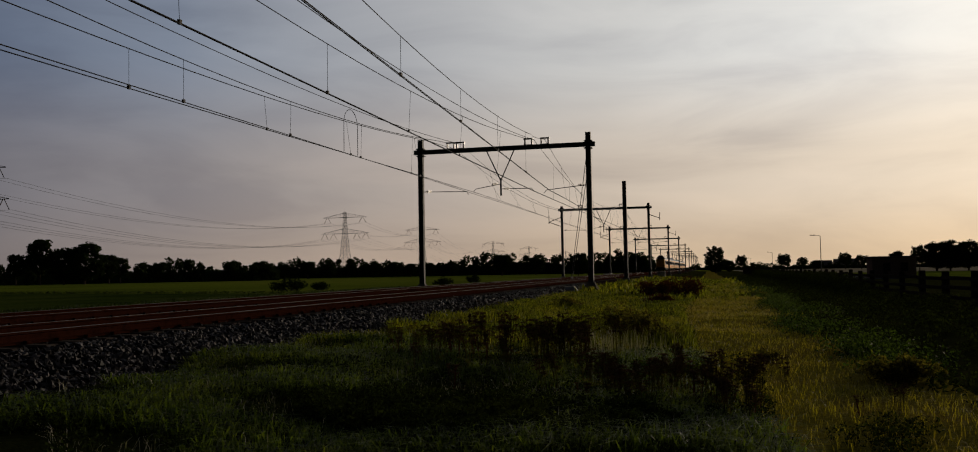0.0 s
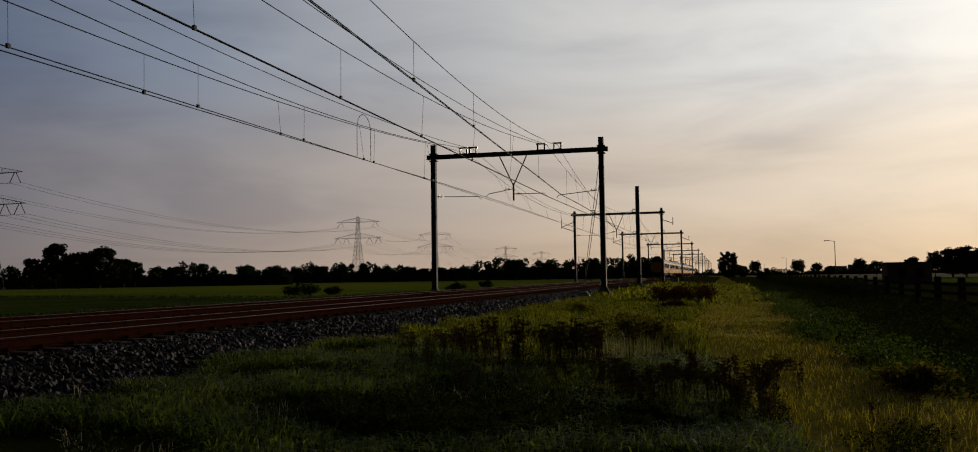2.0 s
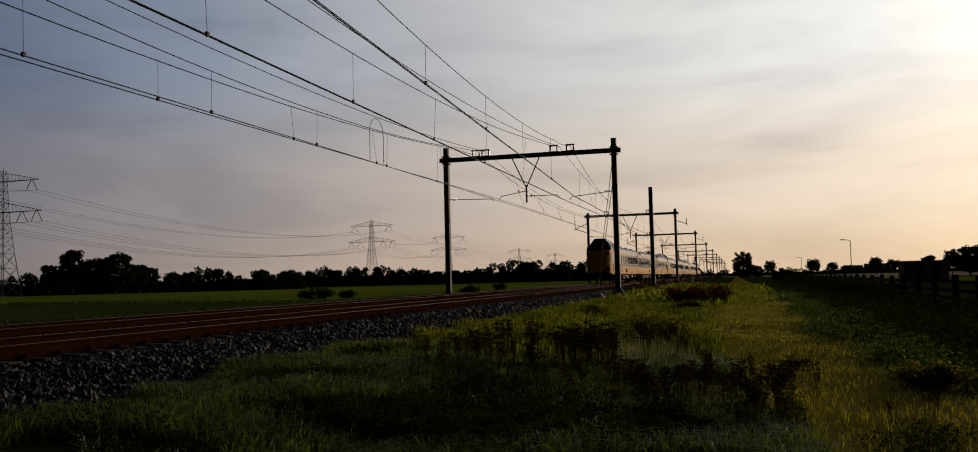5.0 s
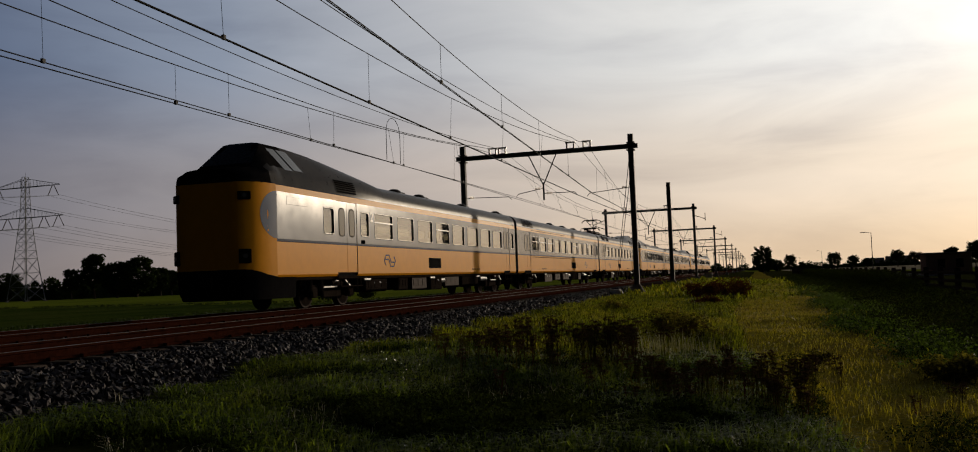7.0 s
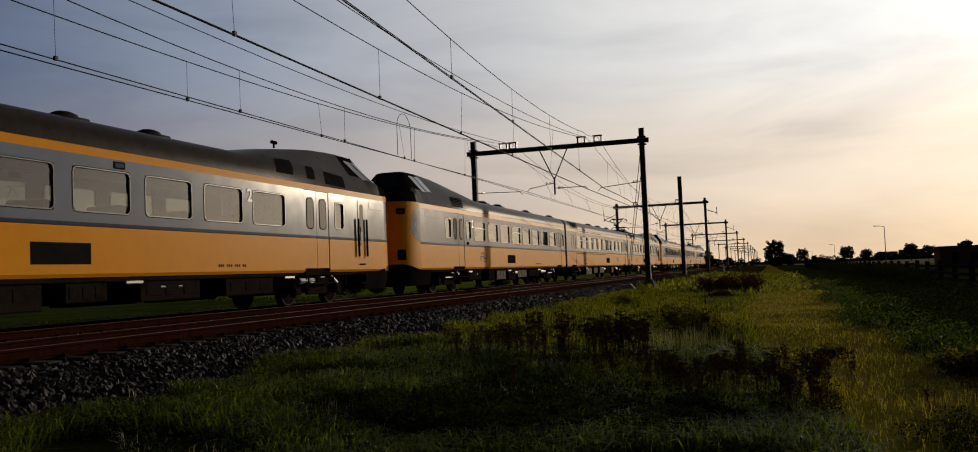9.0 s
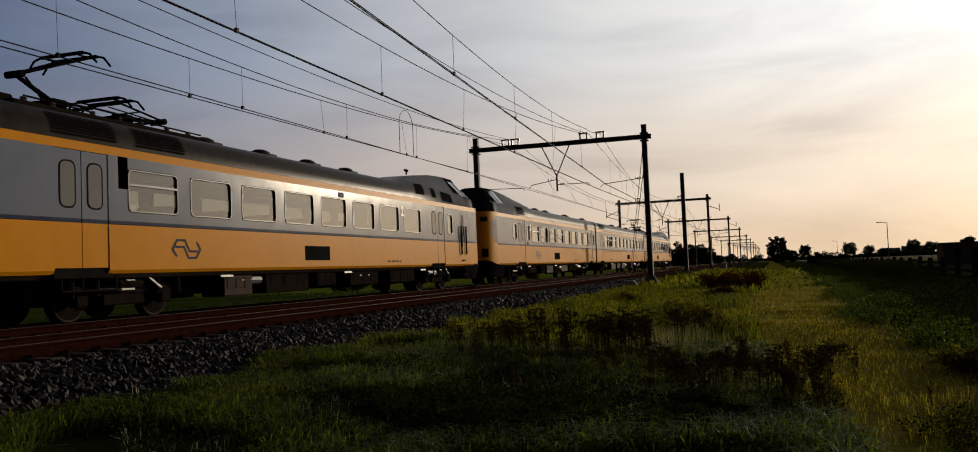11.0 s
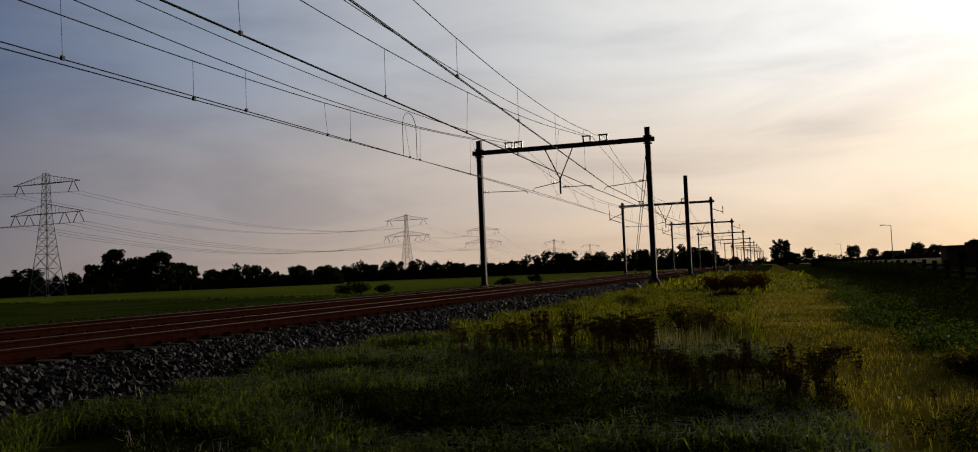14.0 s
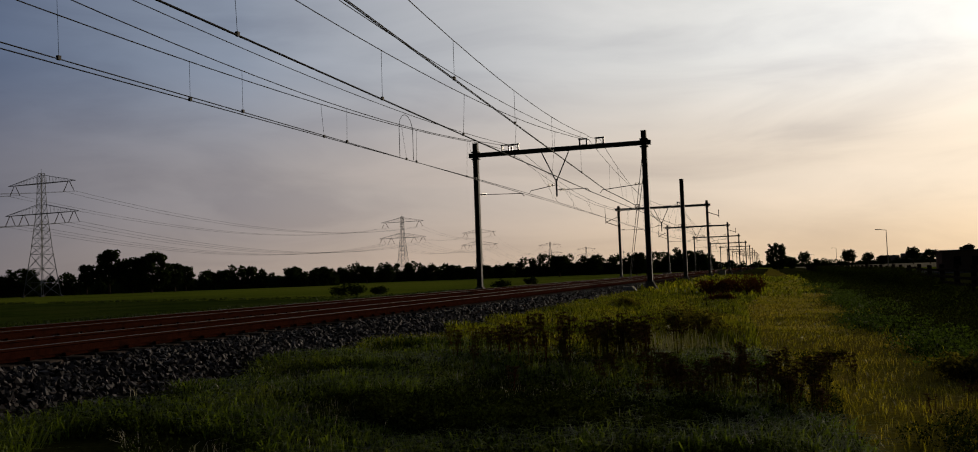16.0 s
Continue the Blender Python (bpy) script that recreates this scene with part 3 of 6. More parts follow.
def build_wires():
    """Carrying wires sag between the portals, contact wires run level, droppers join them."""
    ys = [2.0 * i for i in range(27)]
    later = [52.2 + 3.4 * i for i in range(34)] + [170 + 12.0 * i for i in range(33)]

    def hang(y, low, rise, y_low):
        """Height of a carrying wire; past the first portal it repeats span by span."""
        if y <= 52.2:
            return low + rise * ((y - y_low) / (52.2 - y_low)) ** 2
        for a, b in zip(PORTALS, PORTALS[1:]):
            if a <= y <= b:
                u = (y - a) / (b - a)
                return 8.55 - (8.55 - low) * 4 * u * (1 - u)
        return 8.55

    contact = 5.47
    # label, x of the contact wire near and at the portal, its doubles, carrying wire (lowest height, where), dropper places
    runs = (
        ("far_a", -13.52, -13.75, (0.0,), 6.56, 23.5, (14.5, 21.2, 27.6, 34.0, 40.5)),
        ("far_b", -14.10, -13.45, (0.0,), 6.41, 17.5, (10.5, 19.2, 26.2, 33.0, 41.5)),
        ("near", -9.36, -9.95, (-0.02, 0.02), 6.79, 22.8, (14.7, 21.6, 28.4, 35.0, 42.0)),
        ("joining", -5.85, -9.0, (-0.02, 0.02), 6.44, 20.0, (13.0, 20.2, 27.1, 34.0, 42.0)),
    )
    labels = {"far_a": "thin dark overhead wires with droppers above the farther track", "far_b": "thin dark second set of overhead wires above the farther track",
              "near": "thin dark overhead wires with droppers above the nearer track", "joining": "thin dark overhead wires that swing in over the nearer track"}
    for name, xa, xb, offs, low, y_low, drops in runs:
        line = empty("overhead_line", labels[name], "overhead wires", "overhead wires")
        centre = FAR if name.startswith("far") else NEAR

        def at(y):
            if y <= 52.2:
                return xa + (xb - xa) * y / 52.2
            return centre + (xb - centre) * math.cos(math.pi * (y - 52.2) / 54.6)

        def level(y):
            return contact - (0.11 * max(0.0, 1 - y / 40) if name.startswith("far") else 0.0)

        carry = {"far_a": -13.62, "far_b": -13.87, "near": -9.6, "joining": None}[name]
        head = {"far_a": -14.5, "far_b": -15.1, "near": -9.9, "joining": -9.25}[name]

        def carry_x(y):
            if y > 52.2:
                return centre + (head - centre) * max(0, 1 - (y - 52.2) / 30)
            x = at(y) if carry is None else carry
            u = max(0, (y - 44) / 8.2)
            return x + (head - x) * u
        rise = (8.35 if name == "far_b" else 8.55) - low
        end = 560 if name in ("far_a", "near") else 165
        yy = [y for y in ys + later if y < end]
        child("carrying_wire", tubes_mesh("carrying_wire", [([(carry_x(y), y, hang(y, low, rise, y_low)) for y in yy], 0.0145)], WIRE), line)
        for o in offs:
            child("contact_wire", tubes_mesh("contact_wire", [([(at(y) + o, y, level(y)) for y in yy], 0.0145)], WIRE), line)
        more = [59.0 + 6.8 * i for i in range(15)]
        for y in (*drops, *more):
            if y > end:
                continue
            child("dropper", tubes_mesh("dropper", [([(carry_x(y), y, hang(y, low, rise, y_low)), (at(y), y, level(y))], 0.006)], WIRE), line)
            if y < 45:
                bm = bmesh.new()
                box(bm, at(y) - 0.03, at(y) + 0.03, y - 0.04, y + 0.04, level(y) - 0.02, level(y) + 0.07)
                part("clamp", bm, STEEL, line)
        if name == "far_a":
            pts = [(-13.6, 32.1, contact)] + [(-13.6, 32.8 - 0.7 * math.cos(math.pi * i / 10), 6.6 + 0.62 * math.sin(math.pi * i / 10)) for i in range(11)] + [(-13.6, 33.5, contact)]
            child("jumper_loop", tubes_mesh("jumper_loop", [(pts, 0.013)], WIRE), line, "hoop of jumper cable")
        if name in ("far_a", "near"):
            x0, x1, z0, dz = (-14.5, -14.6, 7.64, 0.92) if name == "far_a" else (-9.5, -9.9, 7.42, 1.15)
            child("feeder_cable", tubes_mesh("feeder_cable", [([(x0 + (x1 - x0) * y / 52.2, y, z0 + dz * ((y - 26) / 26.2) ** 2) for y in ys + [52.2]], 0.0145)], WIRE), line)


build_wires()
# ---- pylons ----


def lattice_leg(bm, a0, a1, n, r):
    """Four tapering corner legs with crossed braces between heights a0=(half width, z) and a1."""
    (w0, z0), (w1, z1) = a0, a1
    c = ((-1, -1), (1, -1), (1, 1), (-1, 1))
    lv = [(w0 + (w1 - w0) * i / n, z0 + (z1 - z0) * i / n) for i in range(n + 1)]
    for i in range(4):
        (ax, ay), (bx, by) = c[i], c[(i + 1) % 4]
        rod(bm, (ax * w0, ay * w0, z0), (ax * w1, ay * w1, z1), r * 1.7, 4)
        for (wa, za), (wb, zb) in zip(lv, lv[1:]):
            rod(bm, (ax * wa, ay * wa, za), (bx * wb, by * wb, zb), r, 3)
            rod(bm, (bx * wa, by * wa, za), (ax * wb, ay * wb, zb), r, 3)
            rod(bm, (ax * wb, ay * wb, zb), (bx * wb, by * wb, zb), r, 3)


def build_pylon():
    p = empty("electricity_pylon", "grey steel lattice electricity pylon standing in the meadow", "pylon", "row of pylons")
    bm = bmesh.new()
    lattice_leg(bm, (4.0, 0), (2.4, 14), 3, 0.075)
    lattice_leg(bm, (2.4, 14), (1.2, 27.5), 5, 0.065)
    part("tower", bm, LATTICE, p)
    bm = bmesh.new()
    lattice_leg(bm, (1.2, 27.5), (0.7, 41), 6, 0.055)
    rod(bm, (0, 0, 41), (0, 0, 42.4), 0.06, 4)
    part("tower_head", bm, LATTICE, p)
    for z, half, h, n in ((27.5, 16.3, 3.2, 10), (37.6, 14.9, 2.8, 10)):
        bm = bmesh.new()
        for s in (-1, 1):
            for e in (-1, 1):
                rod(bm, (s * half, 0, z), (0, e * 0.9, z), 0.10, 4)
                rod(bm, (s * half, 0, z + 0.1), (s * 0.6, e * 0.7, z + h), 0.07, 4)
                for i in range(n):
                    u, v = i / n, (i + 0.5) / n
                    rod(bm, (s * half * (1 - u), e * 0.9 * u, z), (s * (half + (0.6 - half) * v), e * 0.7 * v, z + h * v), 0.04, 3)
        part("crossarm", bm, LATTICE, p)
        spots = (-12.0, 12.0) if z > 30 else (-14.1, -8.0, 8.0, 14.1)
        for x in spots:
            bm = bmesh.new()
            for s in (-1, 1):
                rod(bm, (x + s * 0.35, 0, z - 0.1), (x + s * 2.3, 0, z - 3.4), 0.13, 6)
            part("insulator_string", bm, INSUL, p, "long slanting insulator strings")
    for sx in (-4, 4):
        for sy in (-4, 4):
            bm = bmesh.new()
            box(bm, sx - 0.5, sx + 0.5, sy - 0.5, sy + 0.5, -0.8, 0.35, 0.08)
            part("footing", bm, CONCRETE, p)
    return p


PYLONS = ((-229.6, 237.0), (-221.0, 522.0), (-229.0, 703.0), (-266.0, 1108.0), (-272.0, 1373.0), (-280.0, 1800.0))
first_pylon = build_pylon()
first_pylon.matrix_basis = pose(*PYLONS[0], -1.25, 0, 0, -4)
for x, y in PYLONS[1:]:
    copy_thing(first_pylon, pose(x, y, -1.25, 0, 0, -3))


def build_power_lines():
    line = empty("power_line", "thin sagging high voltage conductors between the pylons", "power lines")
    stations = ((-236.0, -60.0), *PYLONS)
    lanes = [(s * x, z) for z, xs in ((34.2, (9.7, 14.2)), (24.1, (5.7, 11.0, 16.3))) for x in xs for s in (-1, 1)]
    for dx, z in lanes:
        pts = []
        for (x0, y0), (x1, y1) in zip(stations, stations[1:]):
            for i in range(16):
                u = i / 16
                pts.append((x0 + (x1 - x0) * u + dx, y0 + (y1 - y0) * u, z - 1.25 - 11.0 * 4 * u * (1 - u) * ((y1 - y0) / 300) ** 1.2 * 0.8))
        child("conductor", tubes_mesh("conductor", [(pts, 0.045)], LATTICE), line)


build_power_lines()

# ---- trees and shrubs ----


def leaf_cloud(rng, centres, radii, count, size, flat=0.8):
    """Vertices and faces of many small bent leaves round the given clump centres."""
    vs, fs = [], []
    centres, radii = np.array(centres), np.array(radii)
    pick = rng.integers(0, len(centres), count)
    d = rng.normal(size=(count, 3))
    d /= np.linalg.norm(d, axis=1)[:, None]
    pos = centres[pick] + d * (radii[pick] * rng.uniform(0.35, 1.12, count) ** 0.6)[:, None] * (1, 1, flat)
    a, b = rng.normal(size=(count, 3)), rng.normal(size=(count, 3))
    a /= np.linalg.norm(a, axis=1)[:, None]
    b -= a * (a * b).sum(1)[:, None]
    b /= np.linalg.norm(b, axis=1)[:, None]
    s = size * rng.uniform(0.5, 1.3, count)[:, None]
    quad = np.stack([pos - a * s, pos - b * s * 0.55, pos + a * s, pos + b * s * 0.55], 1).reshape(-1, 3)
    return quad, np.arange(count * 4).reshape(-1, 4)


def build_tree(seed, height, spread, stem, leaves, size, label, name="tree"):
    rng = np.random.default_rng(seed)
    tree = empty(name, label, "tree", "trees on the horizon")
    bm = bmesh.new()
    tips = []
    rod(bm, (0, 0, -0.4), (0.02 * height, 0, stem * height), 0.028 * height, 8, 0.018 * height)
    for i in range(9):
        a = i * 2.4 + rng.uniform(-0.4, 0.4)
        z0 = height * (stem * 0.8 + (0.85 - stem) * i / 11)
        reach = spread * rng.uniform(0.35, 0.75) * (1 - 0.45 * i / 9)
        e = (reach * math.cos(a), reach * math.sin(a), z0 + height * rng.uniform(0.10, 0.26))
        rod(bm, (0.01 * height, 0, z0), e, 0.012 * height, 5, 0.004 * height)
        tips.append(e)
        for k in range(3):
            b = a + rng.uniform(-1, 1)
            t = (e[0] + 0.25 * spread * math.cos(b), e[1] + 0.25 * spread * math.sin(b), e[2] + height * rng.uniform(0.02, 0.16))
            rod(bm, e, t, 0.005 * height, 4, 0.002 * height)
            tips.append(t)
    rod(bm, (0.02 * height, 0, stem * height), (0, 0, 0.9 * height), 0.018 * height, 6, 0.004 * height)
    tips.append((0, 0, 0.88 * height))
    part("trunk", bm, BARK, tree)
    # an uneven crown of many small clumps round the limbs
    for i in range(170):
        a, v = rng.uniform(0, 6.28), rng.uniform(-1, 1)
        edge = 0.86 + 0.34 * noise.noise((1.6 * math.cos(a) + seed, 1.6 * math.sin(a), 1.8 * v))
        r = spread * edge * math.sqrt(max(0.0, 1 - v * v)) * rng.uniform(0.2, 1) ** 0.5
        low = 0.05 + 0.9 * max(0.0, stem - 0.1)
        zc = (low + 0.96) / 2 + (0.96 - low) / 2 * v * edge
        tips.append((r * math.cos(a), r * math.sin(a), height * zc))
    rad = [spread * rng.uniform(0.10, 0.24) for _ in tips]
    q, f = leaf_cloud(rng, tips, rad, leaves, size)
    q[:, 2] = np.maximum(q[:, 2], (0.04 + 0.5 * max(0.0, stem - 0.1)) * height)
    child("crown", mesh_of("crown", q.tolist(), f.tolist(), [LEAF]), tree, "dense dark green leaves")
    return tree


TREE_A = build_tree(11, 14.0, 6.0, 0.18, 11000, 0.36, "dark broad leafy tree at the edge of the meadow")
TREE_B = build_tree(12, 14.0, 4.2, 0.28, 9000, 0.34, "dark tall leafy tree at the edge of the meadow")
TREE_C = build_tree(13, 14.0, 5.0, 0.10, 11000, 0.34, "dark round leafy tree at the edge of the meadow")
TREE_D = build_tree(14, 14.0, 6.4, 0.42, 8000, 0.34, "dark roadside tree with a bare trunk and rounded crown")
# degrees left of the track, distance, height, width factor
TREE_ROWS = (
    (45.07, 350, 10.2, 1.44, 2),
    (46.20, 350, 7.7, 1.23, 0),
    (41.74, 340, 10.9, 0.85, 1),
    (40.51, 340, 16.1, 0.90, 1),
    (39.28, 335, 12.9, 1.11, 2),
    (38.22, 335, 14.7, 1.05, 0),
    (36.88, 340, 10.6, 0.99, 1),
    (36.24, 345, 9.6, 0.98, 1),
    (34.90, 380, 8.3, 1.15, 0),
    (33.91, 380, 8.3, 1.28, 2),
    (29.83, 430, 9.5, 0.88, 0),
    (28.29, 430, 8.7, 1.49, 2),
    (26.66, 440, 7.8, 1.45, 2),
    (25.28, 440, 8.6, 1.56, 1),
    (24.06, 450, 7.4, 1.41, 2),
    (21.19, 450, 7.8, 1.46, 0),
    (19.78, 450, 8.0, 1.45, 2),
    (18.79, 450, 7.0, 1.60, 1),
    (17.66, 450, 7.3, 1.44, 2),
    (16.37, 450, 7.5, 1.28, 0),
    (12.95, 420, 10.2, 1.25, 1),
    (11.78, 420, 6.9, 1.56, 2),
    (10.78, 420, 8.9, 1.09, 0),
    (8.09, 300, 8.0, 1.05, 2),
    (7.45, 330, 6.2, 1.04, 0),
    (5.90, 480, 9.1, 1.59, 2),
    (4.94, 480, 9.8, 1.15, 0),
    (4.18, 480, 9.5, 1.55, 1),
    (-0.45, 255, 8.0, 1.05, 2),
    (-1.25, 330, 4.6, 1.30, 0),
    (-2.04, 430, 7.2, 0.95, 3),
    (-2.75, 470, 4.4, 1.50, 2),
    (-4.52, 430, 7.4, 1.10, 3),
    (-5.60, 430, 5.8, 1.05, 3),
    (-6.40, 480, 5.0, 1.60, 2),
    (-8.00, 430, 7.4, 1.00, 3),
    (-8.90, 430, 6.2, 1.20, 3),
    (-10.8, 300, 6.2, 1.10, 0),
    (-12.0, 250, 6.4, 0.80, 3),
    (-12.9, 255, 7.6, 1.30, 0),
    (-13.6, 260, 8.2, 1.30, 2),
    (-14.5, 255, 7.8, 1.35, 0),
    (-15.6, 265, 7.0, 1.40, 2),
    (2.32, 500, 5.7, 1.70, 2),
    (3.07, 500, 5.3, 1.66, 0),
)


def build_trees():
    used, last = set(), {}
    protos = (TREE_A, TREE_B, TREE_C, TREE_D)
    for i, (az, dist, h, wide, k) in enumerate(TREE_ROWS):
        x, y = -dist * math.sin(radians(az)), dist * math.cos(radians(az))
        wide *= 1.18 if az > 3 else 1.0
        m = pose(x, y, -1.3 if x < 0 else -1.1, 0, 0, (i * 77) % 360) @ Matrix.Diagonal((h / 14 * wide, h / 14 * wide, h / 14, 1))
        if k in used:
            copy_thing(protos[k], m)
        used.add(k)
        last[k] = last.get(k, m)
    for k, m in last.items():
        protos[k].matrix_basis = m


build_trees()


def build_woods():
    """Continuous far hedgerows and woods, low along the horizon."""
    rng = np.random.default_rng(9)
    for label, az0, az1, dist, h, lump, count, size in (
            ("dark hedgerow and woods along the far edge of the meadow", 60, 27, 370, 7.0, 1.7, 42000, 0.5), ("dark hedgerow and woods along the far edge of the meadow", 30, 3.2, 520, 9.5, 2.2, 46000, 0.65),
            ("low dark far woods and hedges on the horizon", 2, -40, 640, 4.0, 1.5, 24000, 0.6)):
        n = int(abs(az0 - az1) * dist / 57.3 / 3.5)
        cs, rs = [], []
        for i in range(n):
            a = radians(az0 + (az1 - az0) * (i + rng.uniform(-0.5, 0.5)) / n)
            d = dist + rng.uniform(-9, 9)
            hh = h * (0.55 + 0.5 * (noise.noise((i * 0.13, h, 0)) + 0.5) + 0.2 * rng.uniform())
            z = 0.0
            while z < hh:
                r = lump * rng.uniform(0.7, 1.15)
                cs.append((-d * math.sin(a) + 1.6 * rng.normal(), d * math.cos(a) + rng.normal(), -1.2 + z + 0.3 * r))
                rs.append(r)
                z += r * 0.9
        q, f = leaf_cloud(rng, cs, rs, count, size, 0.95)
        q[:, 2] = np.maximum(q[:, 2], -1.6)
        # dense inner growth
        m, base = 400, len(q)
        core = []
        for i in range(m + 1):
            a = radians(az0 + (az1 - az0) * i / m)
            hh = h * (0.62 + 0.25 * noise.noise((i * 0.21, h, 2)) + 0.12 * noise.noise((i * 0.9, h, 2)))
            for dd, zz in ((-3, -1.6), (-2, hh * 0.8 - 1.2), (0, hh - 1.2), (3, -1.6)):
                core.append((-(dist + dd) * math.sin(a), (dist + dd) * math.cos(a), zz))
        cf = [(base + 4 * i + j, base + 4 * i + j + 1, base + 4 * i + j + 5, base + 4 * i + j + 4) for i in range(m) for j in range(3)]
        q, f = np.concatenate([q, np.array(core)]), np.concatenate([f, np.array(cf)])
        tagged(new("distant_wood", mesh_of("distant_wood", q.tolist(), f.tolist(), [LEAF])), label, "woods", kind="stuff")


build_woods()
# ---- roadside things ----


def build_lamp(x, y, label):
    lamp = empty("street_lamp", label, "street lamp", "street lamps", pose(x, y, -1.1))
    bm = bmesh.new()
    rod(bm, (0, 0, -0.2), (0, 0, 8.0), 0.10, 8, 0.06)
    rod(bm, (0, 0, 7.95), (-1.1, 0, 8.12), 0.045, 6)
    part("pole", bm, STEEL, lamp)
    bm = bmesh.new()
    box(bm, -2.0, -1.0, -0.16, 0.16, 8.05, 8.2, 0.04)
    part("lamp_head", bm, STEEL, lamp)


build_lamp(22.4, 192.0, "grey street lamp with a short arm, unlit")
build_lamp(27.0, 400.0, "grey street lamp with a short arm, unlit")
build_lamp(29.0, 640.0, "grey street lamp with a short arm, unlit")


def build_fence():
    fence = empty("wooden_fence", "dark weathered wooden post and rail fence along the path", "fence")
    rng = random.Random(5)
    step, y0, n = 3.8, 6.0, 60
    bm = bmesh.new()
    box(bm, -0.11, 0.11, -0.11, 0.11, -0.3, 1.30, 0.015)
    post_me = part("post", bm, WOOD, fence).data
    first = True
    for i in range(n):
        y = y0 + step * i
        p = fence.children[0] if first else child("post", post_me, fence)
        first = False
        p.matrix_basis = pose(8.6, y, ground_z(8.6, y) - rng.uniform(0, 0.06), rng.uniform(-1.5, 1.5), rng.uniform(-1.5, 1.5), rng.uniform(-6, 6))
    bm = bmesh.new()
    box(bm, -0.02, 0.02, 0.01, step - 0.01, -0.065, 0.065, 0.008)
    rail_me = part("board", bm, WOOD, fence).data
    kept = [c for c in fence.children if c.name.startswith("board")][0]
    for i in range(n - 1):
        y = y0 + step * i
        for z in (0.35, 0.68, 1.02):
            b = kept or child("board", rail_me, fence)
            kept = None
            b.matrix_basis = pose(8.46, y, ground_z(8.6, y) + z + rng.uniform(-0.02, 0.02), rng.uniform(-0.4, 0.4), 0, 0)


build_fence()


def build_shed(x, y, w, d, h, label, name="shed", pitched=0.0):
    s = empty(name, label, name.replace("_", " "), "", pose(x, y, -1.15))
    bm = bmesh.new()
    box(bm, 0, w, 0, d, -0.3, h, 0.03)
    if pitched:
        vs = [bm.verts.new(p) for p in ((0, 0, h), (w, 0, h), (0, d, h), (w, d, h), (0, d / 2, h + pitched), (w, d / 2, h + pitched))]
        bm.faces.new((vs[0], vs[2], vs[4]))
        bm.faces.new((vs[1], vs[5], vs[3]))
    part("wall", bm, TILE if name == "barn" else BRICKWALL, s)
    bm = bmesh.new()
    if pitched:
        for e in (-1, 1):
            y0, y1 = (-0.4, d / 2) if e < 0 else (d + 0.4, d / 2)
            z0 = h - 0.4 * pitched / (d / 2)
            vs = [bm.verts.new(p) for p in ((-0.3, y0, z0), (w + 0.3, y0, z0), (w + 0.3, y1, h + pitched), (-0.3, y1, h + pitched), (-0.3, y0, z0 + 0.15), (w + 0.3, y0, z0 + 0.15), (w + 0.3, y1, h + pitched + 0.15), (-0.3, y1, h + pitched + 0.15))]
            for f in ((0, 1, 2, 3), (7, 6, 5, 4), (0, 4, 5, 1), (1, 5, 6, 2), (2, 6, 7, 3), (3, 7, 4, 0)):
                bm.faces.new([vs[i] for i in f])
    else:
        box(bm, -0.25, w + 0.25, -0.25, d + 0.25, h + 0.003, h + 0.16, 0.02)
    part("roof", bm, TILE, s)
    for i in range(2):
        bm = bmesh.new()
        u = w * (0.25 + 0.4 * i)
        box(bm, u, u + w * 0.16, -0.06, 0.02, h * 0.35, h * 0.75, 0.01)
        part("window", bm, DARKGLASS, s)


build_shed(21.4, 128.0, 5.4, 4.5, 2.85, "low dark flat-roofed shed beside the road")
build_shed(108.0, 600.0, 14.0, 9.0, 2.6, "brick farmhouse with a pitched tiled roof", "house", 3.2)
build_shed(70.0, 640.0, 12.0, 9.0, 2.6, "brick house with a pitched tiled roof beyond the road", "house", 3.0)
build_shed(86.0, 660.0, 16.0, 9.0, 2.6, "brick house with a pitched tiled roof beyond the road", "house", 4.0)
build_shed(-212.0, 330.0, 26.0, 12.0, 1.8, "low farm barn with a dark pitched roof by the woods", "barn", 2.6)


def build_road():
    vs = [(18.9, 120, -1.0), (23.9, 120, -1.0), (27.5, 900, -1.0), (23.0, 900, -1.0), (18.9, 120, -1.4), (23.9, 120, -1.4), (27.5, 900, -1.4), (23.0, 900, -1.4)]
    fs = [(0, 1, 2, 3), (4, 5, 1, 0), (5, 6, 2, 1), (6, 7, 3, 2), (7, 4, 0, 3)]
    tagged(new("road", mesh_of("road", vs, fs, [ASPHALT])), "narrow grey asphalt road beyond the fence", "road", kind="structure")


build_road()



